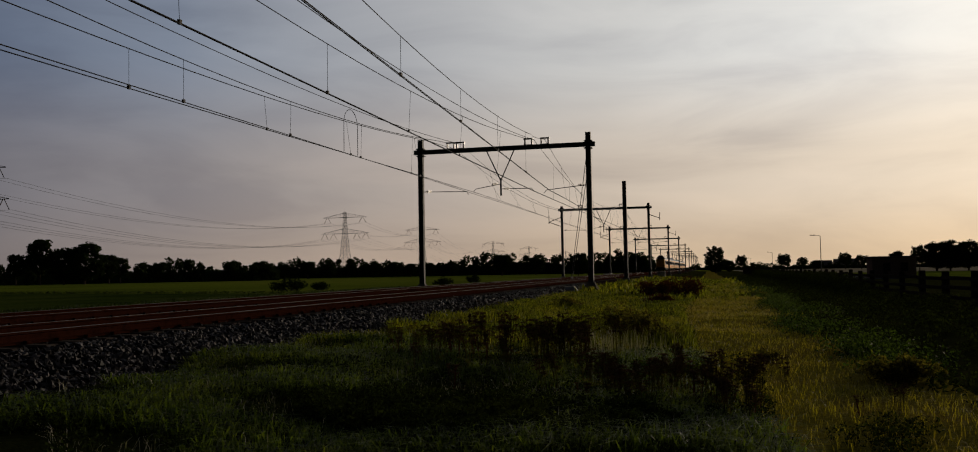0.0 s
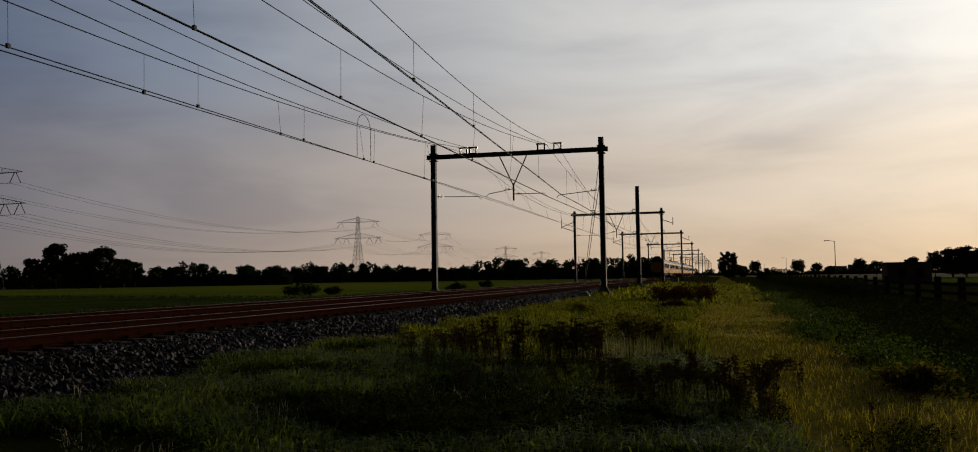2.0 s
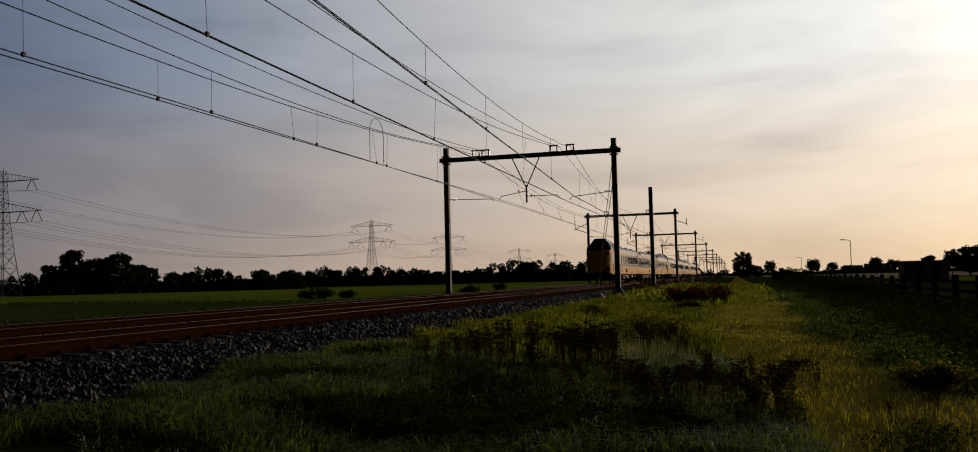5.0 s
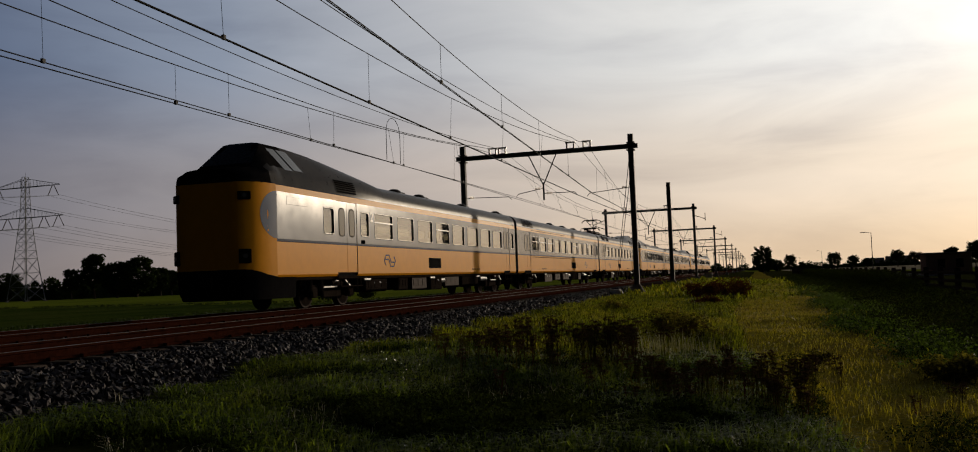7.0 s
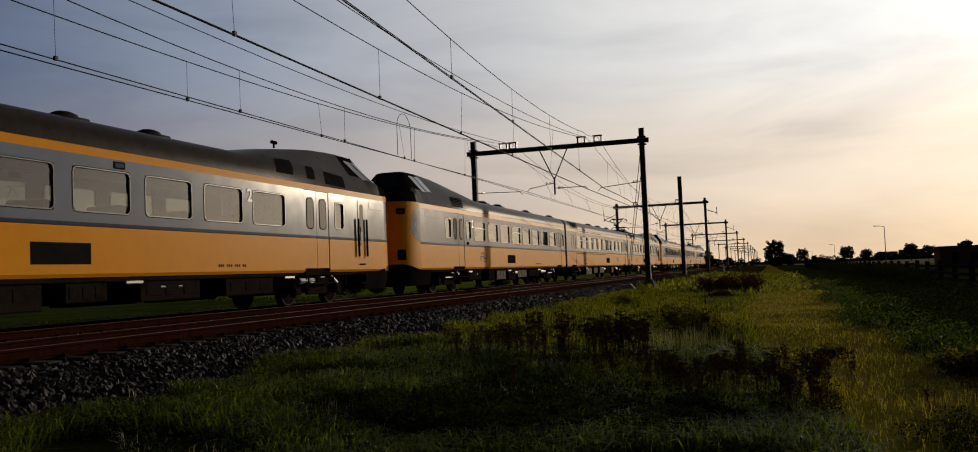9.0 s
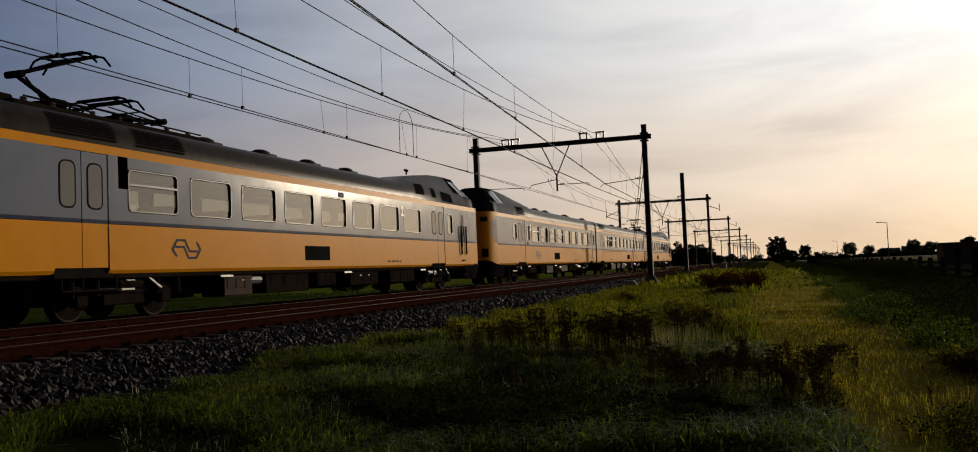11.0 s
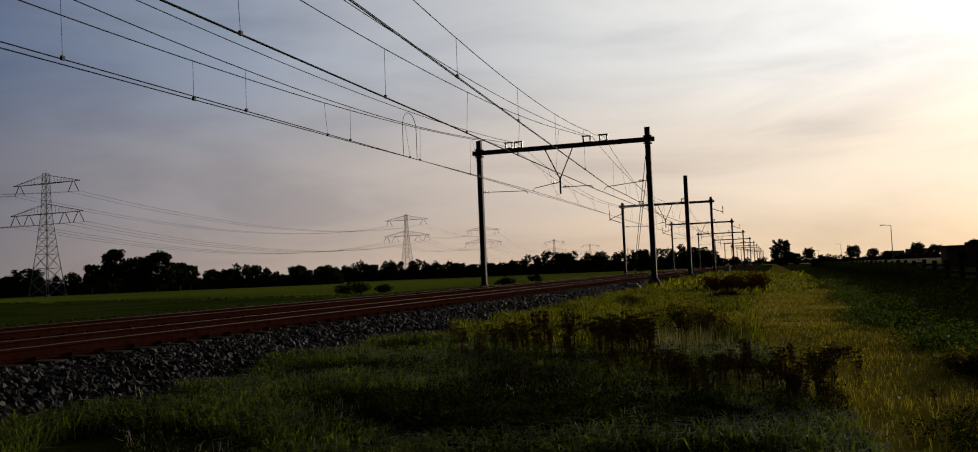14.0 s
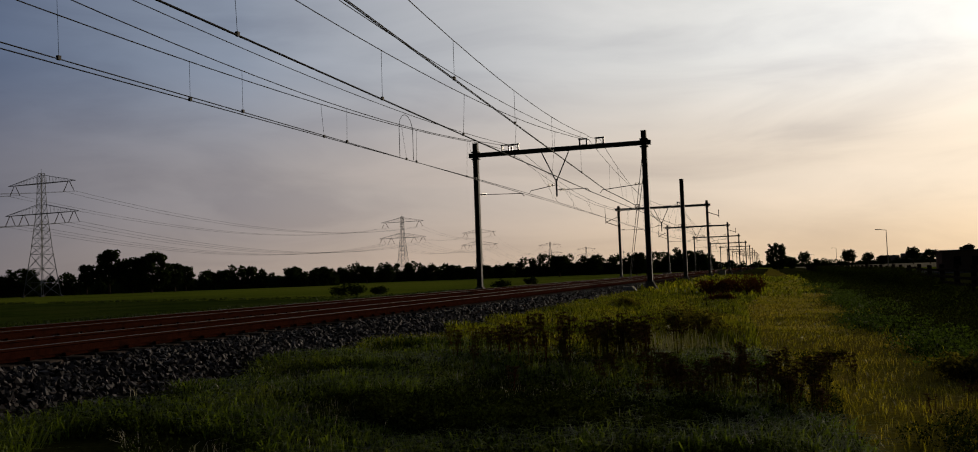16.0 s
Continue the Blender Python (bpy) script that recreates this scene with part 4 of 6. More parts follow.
def build_trackside():
    wall = empty("headwall", "pale sloping concrete culvert headwall on the bank", "culvert", "", pose(-7.2, 48.6, -0.6))
    bm = bmesh.new()
    vs = [bm.verts.new(p) for p in ((-0.5, -0.5, -0.4), (0.75, -0.5, -0.4), (0.75, 0.4, -0.4), (-0.5, 0.4, -0.4), (-0.45, -0.1, 0.42), (0.05, -0.1, 0.42), (0.05, 0.3, 0.42), (-0.45, 0.3, 0.42))]
    for f in ((3, 2, 1, 0), (4, 5, 6, 7), (0, 1, 5, 4), (1, 2, 6, 5), (2, 3, 7, 6), (3, 0, 4, 7)):
        bm.faces.new([vs[i] for i in f])
    part("slab", bm, PALECONCRETE, wall)
    for x, y in ((-18.1, 164.0), (-18.3, 171.0), (-5.9, 118.0)):
        cab = empty("relay_cabinet", "small pale grey trackside relay cabinet", "cabinet", "trackside cabinets", pose(x, y, ground_z(x, y)))
        bm = bmesh.new()
        box(bm, -0.5, 0.5, -0.35, 0.35, -0.1, 0.95, 0.03)
        part("body", bm, PALECONCRETE, cab)
        bm = bmesh.new()
        box(bm, -0.56, 0.56, -0.42, 0.42, 0.95, 1.02, 0.02)
        part("lid", bm, STEEL, cab)


build_trackside()

# ---- train ----
HALF = 1.34                        # half width of a car
Z_SILL, Z_BELT, Z_BELT2, Z_EAVE, Z_ROOF, Z_TOP = 0.97, 1.92, 2.00, 3.31, 3.49, 4.17
CAR = {"front": 26.65, "middle": 26.75, "rear": 27.0}
SET = 81.8                         # from one three-car set to the next


def cab_height(y):
    """Height of the roof's ridge y metres behind the nose."""
    pts = ((0.0, 3.86), (0.3, 3.93), (0.78, 4.00), (1.55, 4.70), (1.64, 4.77), (2.9, 4.79), (4.3, 4.73), (5.4, 4.63), (7.1, 4.44), (8.9, Z_TOP), (99, Z_TOP))
    for (a, za), (b, zb) in zip(pts, pts[1:]):
        if a <= y <= b:
            return za + (zb - za) * (y - a) / (b - a)


NOSE = {"length": 1.2}


def cab_half(y):
    y *= 1.2 / NOSE["length"]
    pts = ((0.0, 0.86), (0.06, 1.00), (0.2, 1.13), (0.45, 1.235), (0.8, 1.305), (1.2, HALF), (99, HALF))
    for (a, za), (b, zb) in zip(pts, pts[1:]):
        if a <= y <= b:
            return za + (zb - za) * (y - a) / (b - a)


def roof_point(y, deg, lift=0.0, cab=True):
    h = (cab_height(y) if cab else Z_TOP) - Z_ROOF
    w = cab_half(y) if cab else HALF
    c, s = math.cos(radians(deg)), math.sin(radians(deg))
    k = 0.0 if not cab else min(1.0, max(0.0, (8.0 - y) / 4.6))
    p, q = 0.62 + 0.12 * k, 0.80 - 0.08 * k
    fx, fz = abs(c) ** p, max(0, s) ** q
    if cab and k > 0:
        # angular cab: upright cheeks, leaning sides and a flat top
        u = abs(deg - 90) / 90
        t = min(1.0, max(0.0, (1.72 - y) / 0.9))
        side = ((0.0, 0.0, 1.0, 1.0), (0.182, 0.36 + 0.10 * t, 1.0, 1.0), (0.273, 0.42 + 0.22 * t, 0.97, 1.0 - 0.02 * t), (0.727, 0.88 + 0.08 * t, 0.30 + 0.25 * t, 0.4), (1.0, 1.0, 0.0, 0.0))
        for (u0, x0, z0, _), (u1, x1, z1, _) in zip(side, side[1:]):
            if u0 <= u <= u1:
                f = (u - u0) / (u1 - u0)
                fx, fz = fx + (x0 + (x1 - x0) * f - fx) * k, fz + (z0 + (z1 - z0) * f - fz) * k
                break
    return Vector(((w + lift) * math.copysign(fx, c), y, Z_ROOF + (h + lift) * fz))


def grid_mesh(bm, rows, mat_of=None):
    vs = [[bm.verts.new(p) for p in r] for r in rows]
    for a, b in zip(vs, vs[1:]):
        for i in range(len(a) - 1):
            f = bm.faces.new((a[i], a[i + 1], b[i + 1], b[i]))
            f.smooth = True
            if mat_of:
                f.material_index = mat_of(f.calc_center_median())
    return vs


def round_rect(y0, y1, z0, z1, r, n=4):
    pts = []
    for cy, cz, a0 in ((y1 - r, z1 - r, 0), (y0 + r, z1 - r, 90), (y0 + r, z0 + r, 180), (y1 - r, z0 + r, 270)):
        for i in range(n + 1):
            a = radians(a0 + 90 * i / n)
            pts.append((cy + r * math.cos(a), cz + r * math.sin(a)))
    return pts


def rim(bm, x, y0, y1, z0, z1, r, w, depth, sealed=False):
    """A rounded window rim round an opening, standing proud of the wall at x."""
    s = 1 if x > 0 else -1
    outer, inner = round_rect(y0 - w, y1 + w, z0 - w, z1 + w, r + w), round_rect(y0, y1, z0, z1, r)
    n = len(outer)
    rings = [[bm.verts.new((xx, y, z)) for y, z in pts] for xx, pts in ((x, outer), (x + s * depth, outer), (x + s * depth, inner), (x - s * 0.05, inner))]
    if sealed:
        # dark rubber bead laid round the metal
        bead = [[bm.verts.new((xx, y, z)) for y, z in round_rect(y0 - q, y1 + q, z0 - q, z1 + q, r + q)] for xx, q in ((x + s * 0.004, w + 0.014), (x + s * 0.007, w))]
        rings_all = ((rings[0], rings[1], 0), (rings[1], rings[2], 0), (rings[2], rings[3], 1), (bead[0], bead[1], 1))
    else:
        rings_all = tuple((a, b, 0) for a, b in zip(rings, rings[1:]))
    for a, b, k in rings_all:
        for i in range(n):
            bm.faces.new((a[i], a[(i + 1) % n], b[(i + 1) % n], b[i])).material_index = k


def pane(x, y0, y1, z0, z1, r):
    pts = round_rect(y0, y1, z0, z1, r)
    bm = bmesh.new()
    bm.faces.new([bm.verts.new((x, y, z)) for y, z in pts])
    return bm


def car_windows(kind):
    """Openings on each side: from, to, and whether it has a hinged top light."""
    if kind == "front":
        return [(7.73 + 2.06 * i, 9.33 + 2.06 * i, i in (0, 3)) for i in range(8)], [(3.97, 4.67), (6.62, 7.27), (25.45, 26.05)], [(4.87, 6.33), (24.05, 25.2)], (12.97, 14.37), 9.0
    if kind == "middle":
        return [(3.64 + 2.037 * i, 5.27 + 2.037 * i, i in (0, 1, 2, 6)) for i in range(10)], [(25.6, 26.2)], [(1.74, 3.2), (24.05, 25.25)], (15.1, 16.6), 20.7
    return [(3.72 + 2.06 * i, 5.32 + 2.06 * i, i in (0,)) for i in range(8)], [(22.65, 23.25)], [(1.72, 3.15), (20.78, 22.28)], (10.95, 12.4), 5.6


def build_wheelset(parent, y):
    w = None
    for s in (-1, 1):
        bm = bmesh.new()
        x = s * 0.72
        rod(bm, (x - 0.065, 0, 0.46), (x + 0.065, 0, 0.46), 0.46, 20)
        rod(bm, (x - s * 0.065, 0, 0.46), (x - s * 0.095, 0, 0.46), 0.49, 20)
        wh = part("wheel", bm, UNDER, parent, "dark steel wheel")
        wh.location.y = y
        bm = bmesh.new()
        rod(bm, (x + s * 0.067, 0, 0.46), (x + s * 0.074, 0, 0.46), 0.435, 20)
        rod(bm, (x + s * 0.075, 0, 0.46), (x + s * 0.080, 0, 0.46), 0.40, 20, mat=1)
        rod(bm, (x + s * 0.08, 0, 0.46), (x + s * 0.2, 0, 0.46), 0.12, 10, mat=1)
        part("rim", bm, [BOX, UNDER], wh, "brown worn wheel rim")


def build_bogie(car, y, seed):
    bm = bmesh.new()
    for s in (-1, 1):
        x0, x1 = sorted((s * 0.93, s * 1.08))
        box(bm, x0, x1, -1.75, 1.75, 0.52, 0.70, 0.03)
        for e in (-1.25, 1.25):
            box(bm, x0 - 0.02, x1 + 0.04, e - 0.18, e + 0.18, 0.30, 0.62, 0.04)
            rod(bm, (s * 1.12, e - 0.34, 0.5), (s * 1.12, e - 0.34, 0.86), 0.085, 8)
            rod(bm, (s * 1.12, e + 0.34, 0.5), (s * 1.12, e + 0.34, 0.86), 0.085, 8)
        rod(bm, (s * 1.16, -0.35, 0.72), (s * 1.16, 0.35, 0.72), 0.10, 8)
    box(bm, -0.9, 0.9, -0.3, 0.3, 0.45, 0.85, 0.04)
    box(bm, -0.5, 0.5, -2.1, 2.1, 0.34, 0.83, 0.04)
    for s in (-1, 1):
        box(bm, s * 1.0 - 0.05, s * 1.0 + 0.05, -0.62, 0.62, 0.30, 0.54, 0.03)
    bogie = part("bogie", bm, UNDER, car, "grimy black bogie frame")
    bogie.location.y = y
    for s in (-1, 1):
        bm = bmesh.new()
        rod(bm, (s * 1.2, -0.9, 0.62), (s * 1.2, 0.1, 0.62), 0.035, 6)
        rod(bm, (s * 1.2, 0.55, 0.85), (s * 1.2, 0.95, 0.62), 0.04, 6)
        box(bm, s * 1.2 - 0.03, s * 1.2 + 0.03, -0.15, 0.12, 0.66, 0.82, 0.01)
        part("damper", bm, PIPE, bogie, "pale metal dampers and rods")
    build_wheelset(bogie, -1.25)
    build_wheelset(bogie, 1.25)


def build_car(kind):
    L = CAR[kind]
    NOSE["length"] = 0.7 if kind == "rear" else 1.2
    car = empty("rail_car", {"front": "yellow and slate grey express train driving car, raised black cab leading", "middle": "yellow and slate grey express train middle car",
                             "rear": "yellow and slate grey express train driving car, pantograph raised"}[kind], "train car", "cars of the train")
    wins, slim, doors, grille, logo_y = car_windows(kind)
    nose = kind != "middle"
    flip = (lambda y: L - y) if kind == "rear" else (lambda y: y)
    y_a = 1.2 if kind == "front" else 0.25
    y_b = L - 0.7 if kind == "rear" else L - 0.25
    # lower panels, belt and eaves stripe, with gaps for the doors
    def solid_spans():
        spans, y = [], y_a
        for a, b in sorted(doors):
            spans.append((y, a))
            y = b
        spans.append((y, y_b))
        return spans
    for name, mat, z0, z1, label in (("lower_panel", YELLOW, Z_SILL, Z_BELT, "glossy yellow side panel"), ("belt_line", BLUE, Z_BELT, Z_BELT2, "dark blue belt line")):
        for s in (-1, 1):
            bm = bmesh.new()
            for a, b in solid_spans():
                x = s * HALF
                rows = [[(x - s * 0.05, y, z0 - (0.03 if z0 < 1 else 0)), (x, y, z0 + (0.04 if z0 < 1 else 0.01)), (x, y, z1)] for y in (a, b)]
                grid_mesh(bm, rows)
            for f in bm.faces:
                f.smooth = False
            part(name, bm, mat, car, label)
    for s in (-1, 1):
        bm = bmesh.new()
        x = s * HALF
        grid_mesh(bm, [[(x, y, Z_EAVE), (x - s * 0.012, y, Z_ROOF)] for y in (y_a, y_b)])
        part("eaves_stripe", bm, YELLOW, car, "yellow stripe under the eaves")
        # window band with real openings
        open_rects = [(a, b, 2.20, 3.07) for a, b, _ in wins] + [(a, b, 2.24, 3.05) for a, b in slim]
        for lo, hi in solid_spans():
            bm = bmesh.new()
            ys = sorted({lo, hi, *[v for r in open_rects for v in r[:2] if lo < v < hi]})
            for a, b in zip(ys, ys[1:]):
                m = (a + b) / 2
                hole = [r for r in open_rects if r[0] < m < r[1]]
                for z0, z1 in [(Z_BELT2, hole[0][2]), (hole[0][3], Z_EAVE)] if hole else [(Z_BELT2, Z_EAVE)]:
                    grid_mesh(bm, [[(x, y, z0), (x, y, z1)] for y in (a, b)])
            bmesh.ops.remove_doubles(bm, verts=bm.verts[:], dist=0.001)
            part("window_band", bm, GREY, car, "slate grey window band")
        for a, b, top in wins + [(a, b, False) for a, b in slim]:
            z0, z1 = (2.20, 3.07) if b - a > 1 else (2.24, 3.05)
            bm = bmesh.new()
            rim(bm, x, a + 0.02, b - 0.02, z0 + 0.02, z1 - 0.02, 0.10, 0.022, 0.012, True)
            if top:
                x0, x1 = sorted((x - s * 0.02, x + s * 0.010))
                box(bm, x0, x1, a + 0.02, b - 0.02, z1 - 0.33, z1 - 0.285)
            w = part("window", bm, [CHROME, RUBBER], car, "slim metal window rim with a dark seal")
            part("pane", pane(x - s * 0.035, a + 0.02, b - 0.02, z0 + 0.02, z1 - 0.02, 0.10), GLASS, w, "tinted glass pane")
        for a, b in doors:
            m = (a + b) / 2
            for d0, d1 in ((a + 0.012, m - 0.012), (m + 0.012, b - 0.012)):
                bm = bmesh.new()
                x0, x1 = sorted((x - s * 0.055, x - s * 0.015))
                box(bm, x0, x1, d0, d1, 1.06, Z_BELT, 0.0, 0)
                box(bm, x0, x1, d0, d1, Z_BELT + 0.001, Z_BELT2, 0.0, 1)
                box(bm, x0, x1, d0, d1, Z_BELT2 + 0.001, Z_EAVE - 0.01, 0.0, 2)
                door = part("door", bm, [YELLOW, BLUE, GREY], car, "closed double door leaf, yellow below and grey above")
                e = (d1 - d0) * 0.24
                bm = bmesh.new()
                rim(bm, x - s * 0.012, d0 + e, d1 - e, 2.22, 3.07, 0.12, 0.03, 0.006)
                part("window_seal", bm, RUBBER, door, "black rubber seal")
                part("pane", pane(x - s * 0.008, d0 + e, d1 - e, 2.22, 3.07, 0.12), PALEGLASS, door, "pale reflecting glass")
            bm = bmesh.new()
            x0, x1 = sorted((x - s * 0.10, x - s * 0.058))
            box(bm, x0, x1, a, b, 0.95, 3.36)
            part("door_frame", bm, RUBBER, car, "black door surround")
            bm = bmesh.new()
            x0, x1 = sorted((x - s * 0.25, x + s * 0.03))
            box(bm, x0, x1, a - 0.05, b + 0.05, 0.86, 0.95, 0.01)
            box(bm, x0, x1, a + 0.15, b + 0.30, 0.60, 0.64, 0.01)
            for q in (a + 0.18, m, b + 0.2):
                box(bm, x - s * 0.02 - 0.015, x - s * 0.02 + 0.015, q - 0.02, q + 0.02, 0.60, 0.90)
            part("step", bm, UNDER, car, "dark folding door step")
        bm = bmesh.new()
        x0, x1 = sorted((x - s * 0.02, x + s * 0.006))
        box(bm, *sorted((x, x + s * 0.003)), grille[0] - 0.02, grille[1] + 0.02, 1.19, 1.60)
        for i in range(6):
            z = 1.22 + 0.06 * i
            box(bm, x0, x1, grille[0], grille[1], z, z + 0.045)
        part("grille", bm, RUBBER, car, "black ventilation grille")
        bm = bmesh.new()
        x0, x1 = sorted((x, x + s * 0.008))
        # two linked arrows as plain bent strokes
        bend = ((-0.36, -0.20), (-0.50, 0.0), (-0.34, 0.24), (-0.06, 0.24), (0.10, -0.06), (0.40, -0.06))
        for sign in (1, -1):
            pts = [Vector((sign * a, sign * b)) for a, b in bend]
            edge = []
            for i, p in enumerate(pts):
                d0 = (p - pts[i - 1]).normalized() if i else (pts[1] - p).normalized()
                d1 = (pts[i + 1] - p).normalized() if i < len(pts) - 1 else d0
                m = Vector((-(d0 + d1).y, (d0 + d1).x)).normalized()
                m *= 0.031 / max(0.45, m.dot(Vector((-d0.y, d0.x))))
                edge.append([bm.verts.new((x + s * 0.006, logo_y + s * q.x, 1.45 + 0.82 * q.y)) for q in (p + m, p - m)])
            for (a, b), (c, d) in zip(edge, edge[1:]):
                bm.faces.new((a, b, d, c))
        part("emblem", bm, BLUE, car, "dark blue linked emblem")
        bm = bmesh.new()
        for i in range(14):
            ya = (grille[1] + 4.2 if kind != "middle" else 6.0) + 0.085 * i
            x0, x1 = sorted((x, x + s * 0.004))
            if i % 4 != 3:
                box(bm, x0, x1, ya, ya + 0.06, 1.12, 1.18)
        part("lettering", bm, BOX, car, "row of small unreadable marks")
        if kind == "middle":
            bm = bmesh.new()
            x0, x1 = sorted((x, x + s * 0.018))
            box(bm, x0, x1, 3.55, 14.9, 1.835, 1.862, 0.004)
            part("rubbing_strip", bm, UNDER, car, "thin dark strip below the belt line")
            bm = bmesh.new()
            x0, x1 = sorted((x - s * 0.02, x + s * 0.014))
            box(bm, x0, x1, 3.45, 13.0, 3.395, 3.415, 0.004)
            part("rain_gutter", bm, UNDER, car, "thin dark gutter along the eaves")
        if kind == "rear":
            bm = bmesh.new()
            x0, x1 = sorted((x, x + s * 0.012))
            box(bm, x0, x1, 13.08, 13.42, 3.12, 3.27, 0.006)
            case = part("display", bm, RUBBER, car, "small black number display")
            bm = bmesh.new()
            x0, x1 = sorted((x + s * 0.012, x + s * 0.016))
            box(bm, x0, x1, 13.12, 13.38, 3.15, 3.24)
            part("pane", bm, BLUE, case, "bluish display window")
        # class figures
        for body, fy in {"front": (("2", 7.5),), "middle": (("1", 5.49), ("2", 21.74)), "rear": (("2", 18.0),)}[kind]:
            cu = bpy.data.curves.new("class_figure", "FONT")
            cu.body, cu.size, cu.extrude, cu.offset = body, 0.46, 0.002, 0.012
            cu.align_x = "CENTER"
            cu.materials.append(WHITE)
            fig = child("class_figure", cu, car, "pale class figure")
            fig.matrix_basis = Matrix.Translation((x + s * 0.008, fy, 2.78)) @ pose(0, 0, 0, 90, 0, 90 * s)
    # roof
    bm = bmesh.new()
    if nose:
        ys = [0.6, 0.78, 1.0, 1.3, 1.55, 1.72, 1.80, 1.95, 2.2, 2.7, 3.3, 4.3, 5.4, 6.3, 7.1, 8.0, 8.9, 12, 16, 20, 24, L - 0.25]
        angs = [180 * i / 22 for i in range(23)]
        grid_mesh(bm, [[Vector((p.x, flip(p.y), p.z)) for p in (roof_point(y, a) for a in angs)] for y in ys], lambda c: 1 if flip(c.y) < 0.95 or (flip(c.y) < 2.5 and c.z > 4.08) else 0)
    else:
        grid_mesh(bm, [[roof_point(y, 180 * i / 22, 0, False) for i in range(23)] for y in (0.25, 6, 12, 18, L - 0.25)])
    roof = part("roof", bm, [ROOF, BLACK], car, "sooty dark curved roof")
    roof.data.set_sharp_from_angle(angle=radians(28))
    for y in {"front": (11.6, 14.2, 19.8, 25.6), "middle": (12.0, 16.05, 20.15), "rear": (7.5, 10.1, 12.67, 15.24)}[kind]:
        bm = bmesh.new()
        bmesh.ops.create_uvsphere(bm, u_segments=12, v_segments=6, radius=1, matrix=Matrix.Translation((0.5, y, Z_TOP - 0.02)) @ Matrix.Diagonal((0.27, 0.36, 0.15, 1)))
        box(bm, 0.2, 0.8, y - 0.42, y + 0.42, Z_TOP - 0.12, Z_TOP + 0.0, 0.03)
        part("roof_vent", bm, ROOF, car, "low domed roof ventilator", True)
    # roof-edge louvres over the entrance
    ly = {"front": (4.95, 6.35), "middle": (1.5, 3.9), "rear": (1.7, 3.4)}[kind]
    for s, ly in [(s, q) for s in (1, -1) for q in ([ly, (4.0, 5.6)] if kind == "rear" else [ly])]:
        bm = bmesh.new()
        for i in range(6 if kind == "front" else 9):
            a0 = 4 + 4.2 * i
            pts = [roof_point(y, a if s > 0 else 180 - a, 0.02, nose and kind == "front") for y in ly for a in (a0, a0 + 2.6)]
            vs = [bm.verts.new(p) for p in (pts[0], pts[1], pts[3], pts[2])]
            bm.faces.new(vs)
        part("louvre", bm, BLACK, car, "black louvred roof intake")
    # cab nose
    if nose:
        bm = bmesh.new()
        ys = [v * NOSE["length"] / 1.2 for v in (0.0, 0.02, 0.06, 0.12, 0.2, 0.32, 0.45, 0.62, 0.8, 1.0, 1.2)]
        zs = [Z_SILL - 0.02, 1.1, 1.3, 1.5, 1.7, 1.92, 2.0, 2.15, 2.3, 2.5, 2.7, 2.9, 3.05, 3.2, Z_EAVE, 3.40, 3.5]
        mat = lambda c: 0 if kind == "front" or abs(c.x) < 0.95 or c.z > Z_EAVE else 2 if Z_BELT < c.z < Z_BELT2 else 1 if c.z > Z_BELT2 else 0
        for s in (-1, 1):
            grid_mesh(bm, [[(s * cab_half(y), flip(y), z) for y in ys] for z in zs], mat)
        xs = [-0.86 + 1.72 * i / 8 for i in range(9)]
        grid_mesh(bm, [[(x, flip(0.0) , z) for x in xs] for z in zs])
        bmesh.ops.remove_doubles(bm, verts=bm.verts[:], dist=0.002)
        part("nose", bm, [YELLOW, GREY, BLUE], car, "rounded yellow nose" if kind == "front" else "rounded nose, grey above and yellow below", True)
        if kind == "front":
            for s in (-1, 1):
                bm = bmesh.new()
                rings = []
                for r in (0.0, 0.35, 0.7, 1.0):
                    ring = []
                    for i in range(13):
                        a = radians(-90 + 15 * i)
                        y = 1.22 - 0.72 * r * math.cos(a)
                        ring.append((s * (cab_half(y) + 0.005), y, 2.655 + 0.655 * r * math.sin(a)))
                    rings.append(ring)
                grid_mesh(bm, rings)
                part("nose_panel", bm, GREY, car, "slate grey rounded end of the window band", True)

        bm = bmesh.new()
        ys2 = [0.0, 0.02, 0.06, 0.12, 0.2, 0.35, 0.6]
        for s in (-1, 1):
            grid_mesh(bm, [[Vector((p.x * 1.003, flip(p.y), p.z)) for p in [Vector((cab_half(y), y, 3.5)) if a < 0 else roof_point(y, a) for a in (-1, 0, 10, 25, 45, 60, 75, 90)]] for y in ys2] if s > 0 else
                      [[Vector((-p.x * 1.003, flip(p.y), p.z)) for p in [Vector((cab_half(y), y, 3.5)) if a < 0 else roof_point(y, a) for a in (-1, 0, 10, 25, 45, 60, 75, 90)]] for y in ys2])
        front = [roof_point(0.0, a) for a in (0, 10, 25, 45, 60, 75, 90, 105, 120, 135, 155, 170, 180)]
        bm.faces.new([bm.verts.new((p.x, flip(-0.002), p.z)) for p in front])
        part("hood", bm, BLACK, car, "black hood over the nose")
        bm = bmesh.new()
